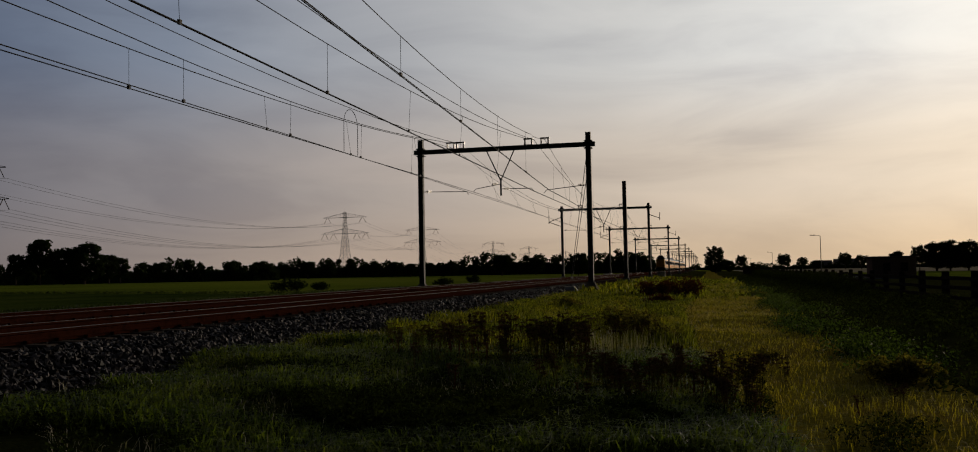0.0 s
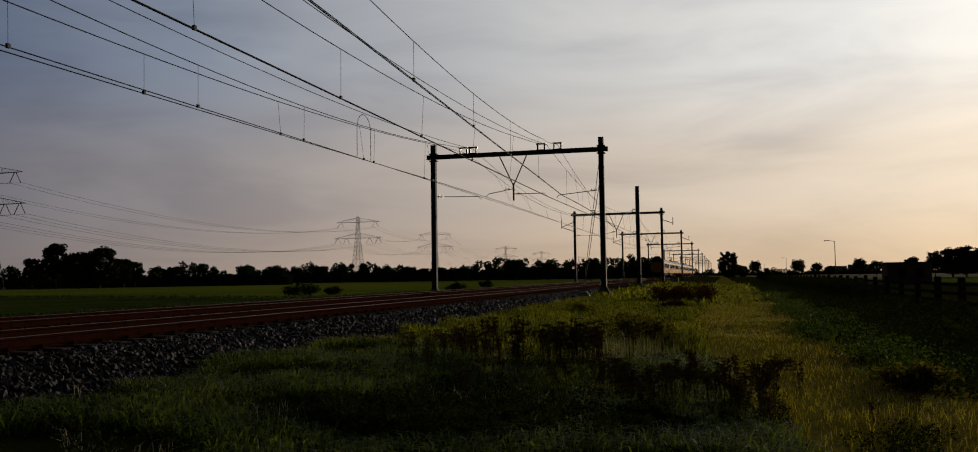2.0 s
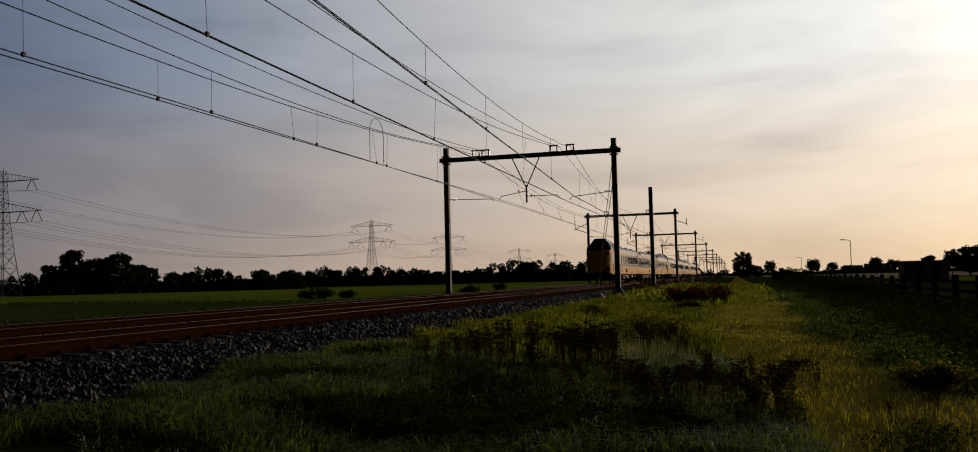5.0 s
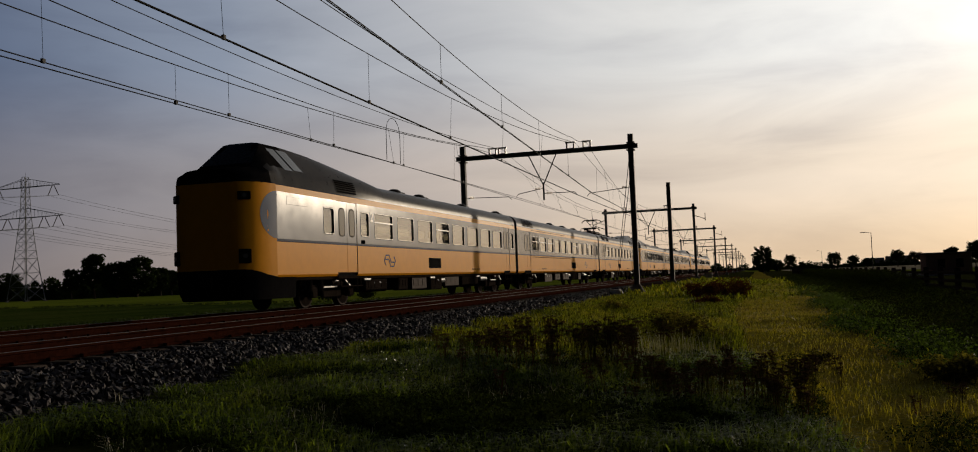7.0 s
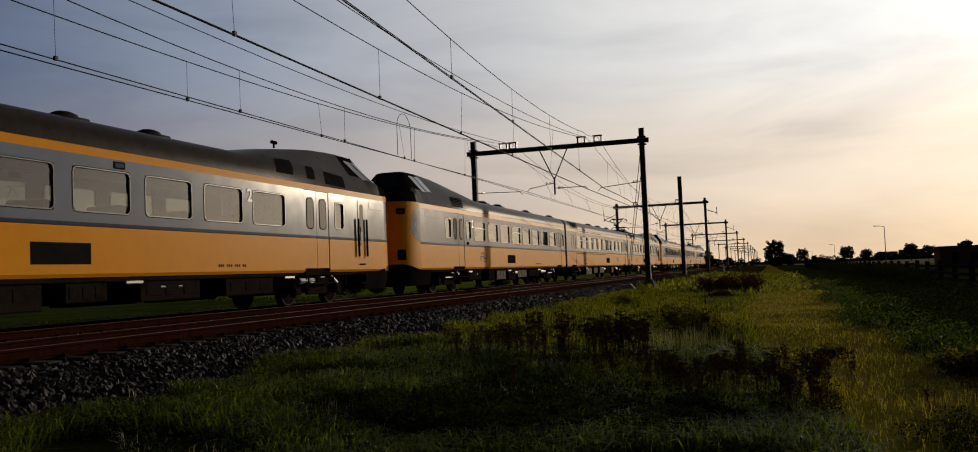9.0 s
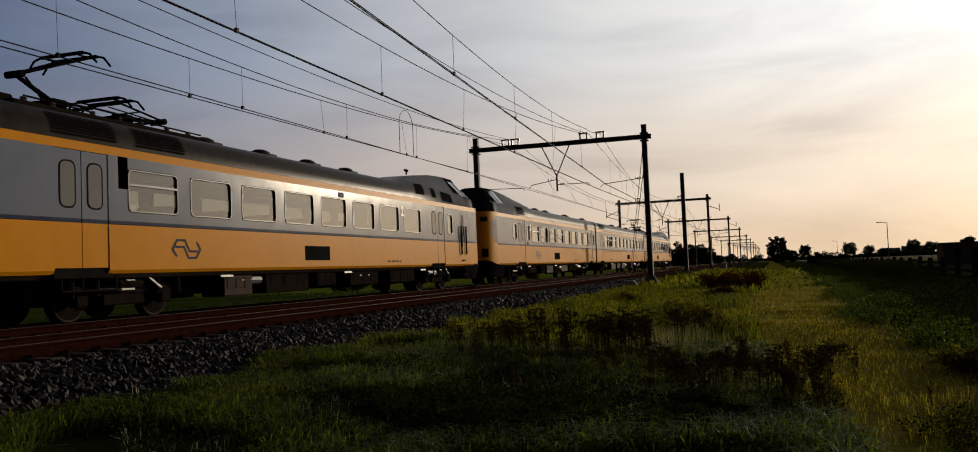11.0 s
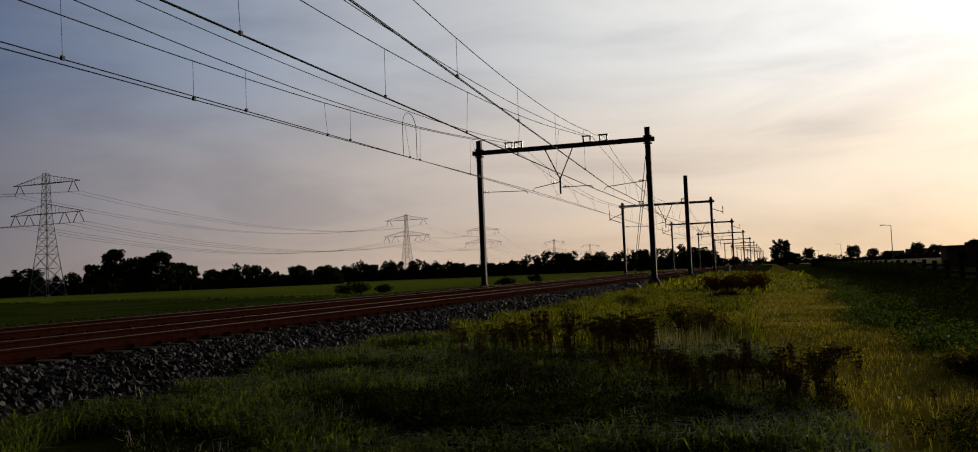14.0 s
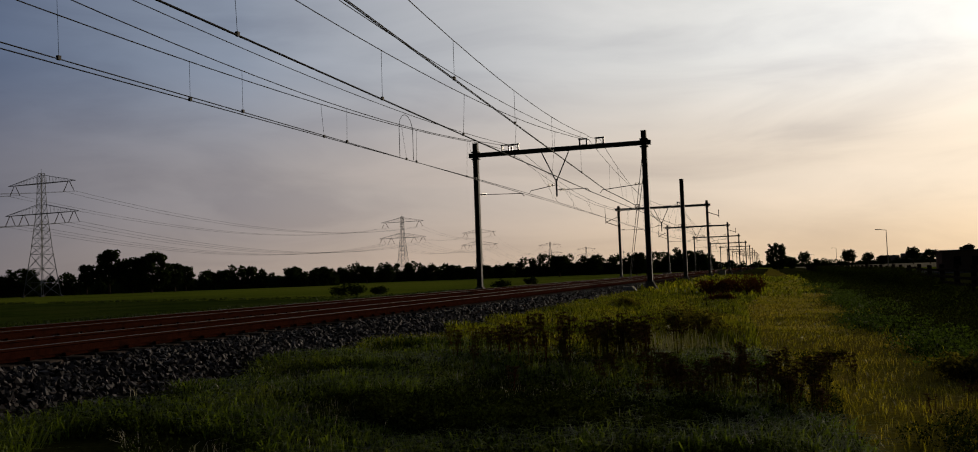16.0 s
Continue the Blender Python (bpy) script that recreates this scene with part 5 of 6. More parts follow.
        for y0, y1, a0, a1 in ((0.86, 1.64, 67, 113),):
            grid_mesh(bm, [[Vector((p.x, flip(p.y), p.z)) for p in (roof_point(y, a0 + (a1 - a0) * i / 4, 0.012) for i in range(5))] for y in (y0, (y0 + y1) / 2, y1)])
        part("windscreen", bm, DARKGLASS, car, "dark raked windscreen")
        patches = ((1.84, 2.3, 30, 60), (2.4, 2.95, 32, 60)) if kind == "front" else ((1.45, 1.85, 28, 58), (1.95, 2.4, 28, 58), (3.4, 4.7, 4, 27), (5.35, 5.8, 7, 30), (6.6, 7.5, 8, 36))
        for y0, y1, a0, a1 in patches:
            for mirror in (False, True):
                bm = bmesh.new()
                def at(u, v):
                    a = a0 + (a1 - a0) * v
                    return roof_point(y0 + (y1 - y0) * u + (0.3 * (1 - v) if kind == "front" else (-0.55 if y0 < 3 else 0.12) * (1 - v)), 180 - a if mirror else a, 0.014)
                grid_mesh(bm, [[Vector((p.x, flip(p.y), p.z)) for p in (at(u, v) for u in (0, 0.5, 1))] for v in (0, 0.35, 0.7, 1)])
                part("cab_window" if y0 < 2.95 or kind == "front" else "roof_opening", bm, PALEGLASS if y0 < 2.95 or kind == "front" else RUBBER, car, "pale cab side window" if y0 < 2.95 or kind == "front" else "black louvred opening")
        # dark shroud over the cab roof and the skirt below
        bm = bmesh.new()
        for s in (-1, 1):
            rows = []
            for z, k in ((0.95, 1.0), (0.62, 0.985), (0.36, 0.93)):
                rows.append([(s * cab_half(y) * k, flip(y + (0.03 if z > 0.6 else 0.12)), z) for y in (0.0, 0.06, 0.2, 0.45, 0.8, 1.2, 2.2)])
            grid_mesh(bm, rows)
        grid_mesh(bm, [[(x, flip(0.0 + (0.03 if z > 0.6 else 0.12)), z) for x in (-0.86 * k, 0, 0.86 * k)] for z, k in ((0.95, 1.0), (0.62, 0.985), (0.36, 0.93))])
        # black bumper that dips from the nose to the sides
        lip = ((0.0, 1.17), (0.06, 1.17), (0.2, 1.16), (0.45, 1.11), (0.8, 1.02), (1.2, 0.96))
        for s in (-1, 1):
            grid_mesh(bm, [[(s * (cab_half(y) + 0.008), flip(y), z0 + (z1 - z0) * k) for y, z1 in lip for z0 in (0.94,)] for k in (0, 0.5, 1)])
        grid_mesh(bm, [[(x, flip(-0.008), z) for x in (-0.868, 0, 0.868)] for z in (0.94, 1.17)])
        part("skirt", bm, BLACK, car, "black nose skirt")
        bm = bmesh.new()
        rod(bm, (0, flip(0.2), 0.85), (0, flip(-0.16), 0.85), 0.12, 10)
        box(bm, -0.22, 0.22, *sorted((flip(-0.16), flip(-0.22))), 0.68, 1.02, 0.03)
        part("coupler", bm, UNDER, car, "black automatic coupler")
        for s in (-1, 1):
            turn = Matrix.Translation((s * 1.03, flip(0.10), 0)) @ Matrix.Rotation(radians(36 * s * (1 if kind == "front" else -1)), 4, "Z")
            front = -1 if kind == "front" else 1
            for z, w, h in ((1.52, 0.16, 0.19), (3.12, 0.17, 0.11)):
                bm = bmesh.new()
                box(bm, -w, w, -0.05, 0.05, z - h, z + h, 0.02)
                bm.transform(turn)
                lampbox = part("headlamp", bm, BLACK, car, "black headlamp recess")
                bm = bmesh.new()
                rod(bm, (0, front * 0.045, z), (0, front * 0.058, z), 0.065, 12)
                bm.transform(turn)
                part("lens", bm, PALEGLASS, lampbox, "glass lamp lens")
        for s in (-1, 1):
            bm = bmesh.new()
            x0, x1 = sorted((s * HALF, s * (HALF + 0.006)))
            y0, y1 = sorted((flip(1.75), flip(3.0) if kind == "front" else flip(2.7)))
            y0, y1 = (y0, y1) if kind == "front" else (25.1, 26.15)
            box(bm, x0, x1, y0, y1, 2.98, 3.20, 0.004)
            part("side_vent", bm, GREY, car, "shallow grey vent cover")
        if kind == "rear":
            for s in (-1, 1):
                x = s * HALF
                bm = bmesh.new()
                x0, x1 = sorted((x, x + s * 0.012))
                box(bm, x0, x1, 24.25, 24.75, 1.35, Z_BELT, 0.0, 0)
                box(bm, x0, x1, 24.25, 24.75, Z_BELT, 3.25, 0.0, 1)
                d = part("cab_door", bm, [YELLOW, GREY], car, "narrow cab door")
                bm = bmesh.new()
                rod(bm, (x + s * 0.05, 24.33, 1.75), (x + s * 0.05, 24.33, 2.35), 0.014, 5)
                rod(bm, (x + s * 0.05, 24.33, 2.35), (x + s * 0.01, 24.28, 2.38), 0.014, 5)
                part("door_handle", bm, BLACK, d, "curved black handle")
                part("pane", pane(x + s * 0.014, 24.36, 24.62, 2.2, 3.1, 0.1), PALEGLASS, d)
                for y in (24.17, 24.78):
                    bm = bmesh.new()
                    rod(bm, (x + s * 0.06, y, 1.42), (x + s * 0.06, y, 2.62), 0.035, 6)
                    part("handrail", bm, BLACK, car, "black vertical handrail")
                bm = bmesh.new()
                for z in (0.55, 0.85, 1.15):
                    x0, x1 = sorted((x - s * 0.1, x + s * 0.04))
                    box(bm, x0, x1, 24.3, 24.7, z, z + 0.04)
                part("cab_steps", bm, UNDER, car, "dark steps below the cab door")
    # horn on the cab roof
    if kind == "rear":
        bm = bmesh.new()
        rod(bm, (0.3, L - 6.0, 4.6), (0.3, L - 6.0, 4.74), 0.03, 6)
        rod(bm, (0.3, L - 6.12, 4.76), (0.3, L - 5.88, 4.76), 0.055, 8)
        part("horn", bm, BLACK, car, "small black roof horn")
    # gangway bellows
    for y0, y1 in ([(-0.02, 0.3)] if kind != "front" else []) + ([(L - 0.3, L + 0.0)] if kind != "rear" else []):
        bm = bmesh.new()
        prof = [(-1.24, 0.85), (-1.24, 3.3), (-1.12, 3.72), (-0.8, 3.93), (0, 4.02), (0.8, 3.93), (1.12, 3.72), (1.24, 3.3), (1.24, 0.85)]
        rows = [[(x, y, z) for x, z in prof] for y in (y0, (y0 + y1) / 2, y1)]
        vs = grid_mesh(bm, rows)
        bm.faces.new(vs[0])
        bm.faces.new(vs[-1])
        part("gangway", bm, RUBBER, car, "black rubber gangway bellows")
    # interior
    bm = bmesh.new()
    box(bm, -1.27, 1.27, 1.4 if nose else 0.3, L - (1.4 if nose else 0.3), 1.0, 1.12)
    part("floor_pan", bm, UNDER, car)
    bm = bmesh.new()
    box(bm, -1.27, 1.27, 1.4 if nose else 0.3, L - (1.4 if nose else 0.3), 3.30, 3.36)
    part("lining", bm, CABIN, car, "pale ceiling lining")
    bm = bmesh.new()
    box(bm, -0.46, 0.46, -0.09, 0.09, 1.5, 2.42, 0.04)
    box(bm, -0.44, 0.44, -0.28, 0.28, 1.45, 1.6, 0.04)
    seat_me = part("seat", bm, SEAT, car, "pale upholstered seat").data
    spare = [c for c in car.children if c.data is seat_me][0]
    for a, b, _ in wins:
        for y in (a + 0.02, b - 0.02):
            for s in (-1, 1):
                seat = spare or child("seat", seat_me, car)
                spare = None
                seat.location = (s * 0.74, y, 0)
    for y in (y_a + 0.1, *[d[0] - 0.06 for d in doors], *[d[1] + 0.06 for d in doors], y_b - 0.1):
        bm = bmesh.new()
        box(bm, -1.27, 1.27, y - 0.02, y + 0.02, 1.1, 3.3)
        part("partition", bm, CABIN, car, "pale cross partition")
    # underframe
    bm = bmesh.new()
    box(bm, -1.26, 1.26, 1.5 if kind == "front" else 0.4, L - (1.5 if kind == "rear" else 0.4), 0.84, 0.965, 0.02)
    box(bm, -0.45, 0.45, 6.5, L - 6.5, 0.42, 0.85, 0.02)
    part("underframe", bm, UNDER, car)
    rng = random.Random(len(kind))
    y = 7.2
    while y < L - 7.6:
        w = rng.uniform(0.9, 2.4)
        for s in (-1, 1):
            bm = bmesh.new()
            x0, x1 = sorted((s * 0.55, s * 1.2))
            box(bm, x0, x1, y, y + w, rng.uniform(0.30, 0.46), 0.845, 0.03)
            for k in range(3):
                xx = s * 1.2
                box(bm, xx - 0.012, xx + 0.012, y + w * (0.1 + 0.3 * k), y + w * (0.32 + 0.3 * k), 0.52, 0.76, 0.006)
            part("equipment_case", bm, BOX if rng.random() < 0.4 else UNDER, car, "brown grimy equipment case under the floor")
        y += w + rng.uniform(0.3, 1.1)
    for y in (7.0, L - 7.2, L * 0.5):
        for s in (-1, 1):
            bm = bmesh.new()
            x0, x1 = sorted((s * 1.2, s * 1.25))
            box(bm, x0, x1, y, y + 0.55, 0.78, 0.90, 0.02)
            part("plate", bm, PIPE, car, "pale metal plate")
            bm = bmesh.new()
            rod(bm, (s * 1.1, y + 0.9, 0.7), (s * 1.1, y + 1.9, 0.7), 0.11, 8)
            part("air_tank", bm, PIPE, car, "pale metal air tank")
    for y in ((5.0, L - 3.9) if kind == "front" else (3.9, L - 3.9) if kind == "middle" else (3.9, L - 5.0)):
        build_bogie(car, y, 1)
    if kind == "rear":
        build_roof_gear(car)
    return car


def build_roof_gear(car):
    bm = bmesh.new()
    box(bm, -0.75, 0.75, 1.4, 7.6, Z_TOP - 0.14, Z_TOP + 0.05, 0.03)
    box(bm, -0.5, 0.5, 1.0, 1.7, Z_TOP - 0.1, Z_TOP + 0.18, 0.05)
    part("roof_gear", bm, UNDER, car, "dark high voltage gear on the roof")
    for y in (1.9, 2.6, 3.7, 4.5, 5.2, 6.1, 6.9):
        for x in (-0.5, 0.5):
            bm = bmesh.new()
            for i in range(3):
                rod(bm, (x, y, Z_TOP + 0.04 + 0.05 * i), (x, y, Z_TOP + 0.075 + 0.05 * i), 0.075, 8, 0.05)
            part("insulator", bm, INSUL, car, "brown ribbed insulator")
    for y0, y1 in ((1.9, 3.6), (4.5, 7.4)):
        bm = bmesh.new()
        rod(bm, (0.5, y0, Z_TOP + 0.2), (0.5, y1, Z_TOP + 0.16), 0.02, 5)
        part("busbar", bm, BLACK, car, "thin dark busbar")


def build_pantograph(car, base, way, raised):
    """Single-arm pantograph on its base frame; way is the side to which the knee points."""
    z0 = Z_TOP + 0.24
    knee = Vector((0, base + way * (1.0 if raised else 1.25), 4.88 if raised else 4.56))
    top = Vector((0, base - way * (0.42 if raised else 0.55), 5.52 if raised else 4.76))
    bm = bmesh.new()
    for x in (-0.45, 0.45):
        rod(bm, (x, base - 0.55, z0), (x, base + 0.55, z0), 0.03, 6)
    for y in (base - 0.5, base, base + 0.5):
        rod(bm, (-0.5, y, z0), (0.5, y, z0), 0.035, 6)
    box(bm, -0.16, 0.16, base - 0.2, base + 0.2, z0 - 0.08, z0 + 0.14, 0.03)
    pan = part("pantograph", bm, BLACK, car, "raised black single-arm pantograph" if raised else "folded black single-arm pantograph")
    bm = bmesh.new()
    rod(bm, (0, base, z0 + 0.06), knee, 0.055, 8, 0.045)
    rod(bm, (0.12, base + way * 0.4, z0 + 0.02), knee + Vector((0.1, -way * 0.16, -0.03)), 0.022, 6)
    rod(bm, knee - Vector((0.2, 0, 0)), knee + Vector((0.2, 0, 0)), 0.075, 8)
    part("lower_arm", bm, BLACK, pan)
    bm = bmesh.new()
    for x in (-1, 1):
        rod(bm, knee + Vector((0.16 * x, 0, 0)), top + Vector((0.42 * x, 0, -0.08)), 0.026, 6)
    rod(bm, knee, top + Vector((0, way * 0.12, -0.10)), 0.016, 5)
    mid = knee.lerp(top, 0.55)
    rod(bm, mid - Vector((0.3, 0, 0.04)), mid + Vector((0.3, 0, -0.04)), 0.018, 5)
    rod(bm, top - Vector((0.45, 0, 0.08)), top + Vector((0.45, 0, -0.08)), 0.03, 6)
    part("upper_arm", bm, BLACK, pan)
    bm = bmesh.new()
    for y in (-0.2, 0.2):
        box(bm, -0.55, 0.55, top.y + y - 0.04, top.y + y + 0.04, top.z - 0.03, top.z + 0.035, 0.01)
        for s in (-1, 1):
            rod(bm, (s * 0.55, top.y + y, top.z), (s * 0.72, top.y + y, top.z - 0.05), 0.026, 5)
            rod(bm, (s * 0.72, top.y + y, top.z - 0.05), (s * 0.88, top.y + y, top.z - 0.24), 0.024, 5)
    for x in (-0.42, 0.42):
        rod(bm, (x, top.y - 0.2, top.z - 0.03), (x, top.y + 0.2, top.z - 0.03), 0.02, 5)
        rod(bm, (x, top.y, top.z - 0.08), (x, top.y, top.z - 0.02), 0.03, 5)
    part("collector_head", bm, BLACK, pan, "black collector head")


def build_train():
    protos = [build_car(k) for k in ("front", "middle", "rear")]
    cars = []
    for s in range(3):
        y = s * SET
        for k, proto in zip(("front", "middle", "rear"), protos):
            c = proto if s == 0 else copy_thing(proto, Matrix())
            cars.append((c, y))
            y += CAR[k]
    # the leading set runs with its rear pantograph up, the others with the front one
    for i in (2, 5, 8):
        build_pantograph(cars[i][0], 3.2, -1, i > 2)
        build_pantograph(cars[i][0], 5.2, 1, i == 2)
    return cars


TRAIN = build_train()
# ---- plants along the verge ----


def blades(rng, n, region, length, width, lean, keep=None):
    """Bent blades of grass, three-sided strips in one array; region gives x and y for n tries."""
    x, y = region(n)
    if keep is not None:
        k = keep(x, y)
        x, y = x[k], y[k]
    n = len(x)
    z = np.array([ground_z(a, b) for a, b in zip(x, y)]) - 0.02
    h = length(x, y) * rng.uniform(0.45, 1.35, n)
    a = rng.uniform(0, 2 * np.pi, n)
    b = a + np.pi / 2 + rng.uniform(-0.5, 0.5, n)
    bend = lean * h * rng.uniform(0.2, 1.3, n)
    w = width * rng.uniform(0.6, 1.4, n) * (1 + 0.02 * y)
    base = np.stack([x, y, z], 1)
    side = np.stack([np.cos(a), np.sin(a), 0 * a], 1) * w[:, None]
    out = np.stack([np.cos(b), np.sin(b), 0 * b], 1)
    mid = base + out * (bend * 0.3)[:, None] + np.stack([0 * h, 0 * h, h * 0.62], 1)
    tip = base + out * bend[:, None] + np.stack([0 * h, 0 * h, h * np.clip(1.0 - 0.25 * lean, 0.4, 1)], 1)
    v = np.stack([base - side, base + side, mid + side * 0.75, mid - side * 0.75, tip], 1).reshape(-1, 3)
    i = np.arange(n)[:, None] * 5
    return v, np.concatenate([i + (0, 1, 2), i + (0, 2, 3), i + (3, 2, 4)])


def wedge(rng, r0, r1, a0, a1, power=1.0):
    """Places in a fan in front of the eye, angles to the left of the track."""
    def pick(n):
        r = r0 + (r1 - r0) * rng.uniform(0, 1, n) ** power
        a = np.radians(rng.uniform(a0, a1, n))
        return -r * np.sin(a), r * np.cos(a)
    return pick


def patchy(x, y, s, seed):
    return np.array([noise.noise((a * s, b * s, seed)) for a, b in zip(x, y)])


def path_edge(y):
    """Where the path gives way to the rank growth by the fence."""
    return 2.35 + 0.9 * np.clip((14.5 - y) / 3, 0, 1) + 0.5 * np.clip((y - 25) / 25, 0, 1) + 0.30 * np.sin(y * 0.45) + 0.22 * np.sin(y * 1.3 + 1) + 0.15 * np.sin(y * 2.9)


def build_grass():
    rng = np.random.default_rng(21)
    on_verge = lambda x, y: (x > -7.0 - 0.25 * np.sin(y * 1.7) - 0.2 * np.sin(y * 0.6)) & (x < path_edge(y) + 0.15 * rng.normal(size=len(x)))
    path = lambda x, y: (x > -0.5 + 0.4 * np.sin(y * 0.13) + 0.9 * np.clip((13 - y) / 5, 0, 1)) & (x < path_edge(y) + 0.12 * rng.normal(size=len(x)))
    hollow = lambda x, y: (((x + 2.3) / 1.9) ** 2 + ((y - 9.0) / 1.15) ** 2 < 1) & (rng.uniform(0, 1, len(x)) > 0.22)
    tall = lambda x, y: np.where(path(x, y), 0.10, 0.26) * (1 + 0.7 * patchy(x, y, 0.45, 2))
    sets = (
        ("path_grass", "short yellowed grass on the trodden path", PALEGRASS, 260000, wedge(rng, 7, 90, -16, 3, 0.6), lambda x, y: 0.10 + 0.08 * np.clip((14 - y) / 6, 0, 1) + 0.0006 * y, 0.0036, 1.2, path),
        ("grass", "uneven dark green grass on the verge", NEARGRASS, 150000, wedge(rng, 6.2, 17, -18, 52, 0.7), lambda x, y: 0.9 * tall(x, y), 0.0062, 1.5, lambda x, y: on_verge(x, y) & ~path(x, y) & ~hollow(x, y) & (patchy(x, y, 0.5, 9) > np.where(y < 15, -0.10, -0.36))),
        ("grass", "uneven dark green grass farther along the verge", GRASS, 170000, wedge(rng, 16, 48, -17, 26, 0.8), lambda x, y: tall(x, y) * 0.95, 0.006, 0.9, lambda x, y: on_verge(x, y) & ~path(x, y)),
        ("grass", "distant dark green grass along the line", GRASS, 40000, wedge(rng, 46, 130, -9, 9, 0.8), lambda x, y: tall(x, y) * 1.5, 0.022, 0.6, on_verge),
        # glints on the green blades, painted as sparse pale ones
        ("grass", "bent grass blades coloured pale to stand in for glints of light", STRAW_AND_GLINT, 14000, wedge(rng, 7.4, 20, -14, 40, 0.8), lambda x, y: 0.18 + 0 * x, 0.0030, 1.0, lambda x, y: on_verge(x, y) & ~path(x, y) & (patchy(x, y, 0.9, 5) > 0.0)),
        ("grass", "rough tufted grass at the meadow's near edge", TUFT, 42000, lambda n: (-19 - 24 * rng.uniform(0, 1, n) ** 1.3, 8 + 110 * rng.uniform(0, 1, n)), lambda x, y: 0.26 + 0.16 * patchy(x, y, 0.25, 3), 0.010, 1.0, None),
        ("dry_grass", "pale dry grass stalks between the weeds", STRAW_AND_GLINT, 1800, wedge(rng, 7, 26, -14, 36, 0.8), lambda x, y: 0.25 + 0 * x, 0.003, 0.5, lambda x, y: on_verge(x, y) & ~path(x, y) & (patchy(x, y, 0.3, 4) > 0.0)),
        ("grass", "short dark green grass round the standing place", NEARGRASS, 60000, lambda n: (rng.uniform(-6.4, 2.6, n), rng.uniform(-7, 7, n)), lambda x, y: 0.13 + 0 * x, 0.0055, 1.2, lambda x, y: x * x + y * y < 46),
        ("dry_grass", "stand of pale dry stalks behind the tall weeds", STRAW_AND_GLINT, 420, lambda n: (rng.normal(-1.7, 0.5, n), rng.normal(16.6, 0.9, n)), lambda x, y: 0.46 + 0 * x, 0.0035, 0.25, None),
    )
    for name, label, mat, n, region, length, width, lean, keep in sets:
        v, f = blades(rng, n, region, length, width, lean, keep)
        me = bpy.data.meshes.new(name)
        me.from_pydata(v.tolist(), [], f.tolist())
        me.materials.append(mat)
        tagged(new(name, me), label, "grass", kind="stuff")


build_grass()


def build_weed(seed, h, mat, label):
    """A tall branching weed: stiff stems, flat-topped brown heads and ragged leaves."""
    rng = np.random.default_rng(seed)
    weed = empty("weed", label, "weed", "tall weeds")
    bm = bmesh.new()
    heads = []
    for s in range(4):
        a = rng.uniform(0, 6.28)
        r = 0.05 * s
        top = Vector((r * math.cos(a) + rng.normal() * 0.06, r * math.sin(a) + rng.normal() * 0.06, h * rng.uniform(0.78, 1.0)))
        root = Vector((0.4 * r * math.cos(a), 0.4 * r * math.sin(a), -0.05))
        rod(bm, root, top, 0.008, 4, 0.005)
        heads.append(top)
        for k in range(3):
            p = root.lerp(top, 0.62 + 0.11 * k)
            b = rng.uniform(0, 6.28)
            q = p + Vector((0.8 * math.cos(b), 0.8 * math.sin(b), 1.5)) * h * 0.10 * rng.uniform(0.7, 1.2)
            rod(bm, p, q, 0.004, 3, 0.003)
            heads.append(q)
    part("stem", bm, mat, weed)
    bm = bmesh.new()
    for p in heads:
        wide = rng.uniform(0.016, 0.036)
        for k in range(6):
            q = p + Vector((rng.normal() * wide, rng.normal() * wide, rng.uniform(-0.008, 0.010)))
            bmesh.ops.create_cone(bm, cap_ends=True, segments=5, radius1=0.010, radius2=0.019, depth=0.016, matrix=Matrix.Translation(q))
            if k % 3 == 0:
                rod(bm, p - Vector((0, 0, 0.06)), q, 0.0025, 3)
    tagged(part("flower_head", bm, SEEDHEAD, weed, "dry flat brown flower heads"), kind="stuff")
    centres = [(rng.normal() * 0.09, rng.normal() * 0.09, h * rng.uniform(0.03, 0.68)) for _ in range(22)]
    v, f = leaf_cloud(rng, centres, [0.09] * 22, 60, 0.022)
    v[:, 2] = np.maximum(v[:, 2], 0.0)
    tagged(child("leaf", mesh_of("leaf", v.tolist(), f.tolist(), [mat]), weed, "narrow drooping leaves"), kind="stuff")
    return weed


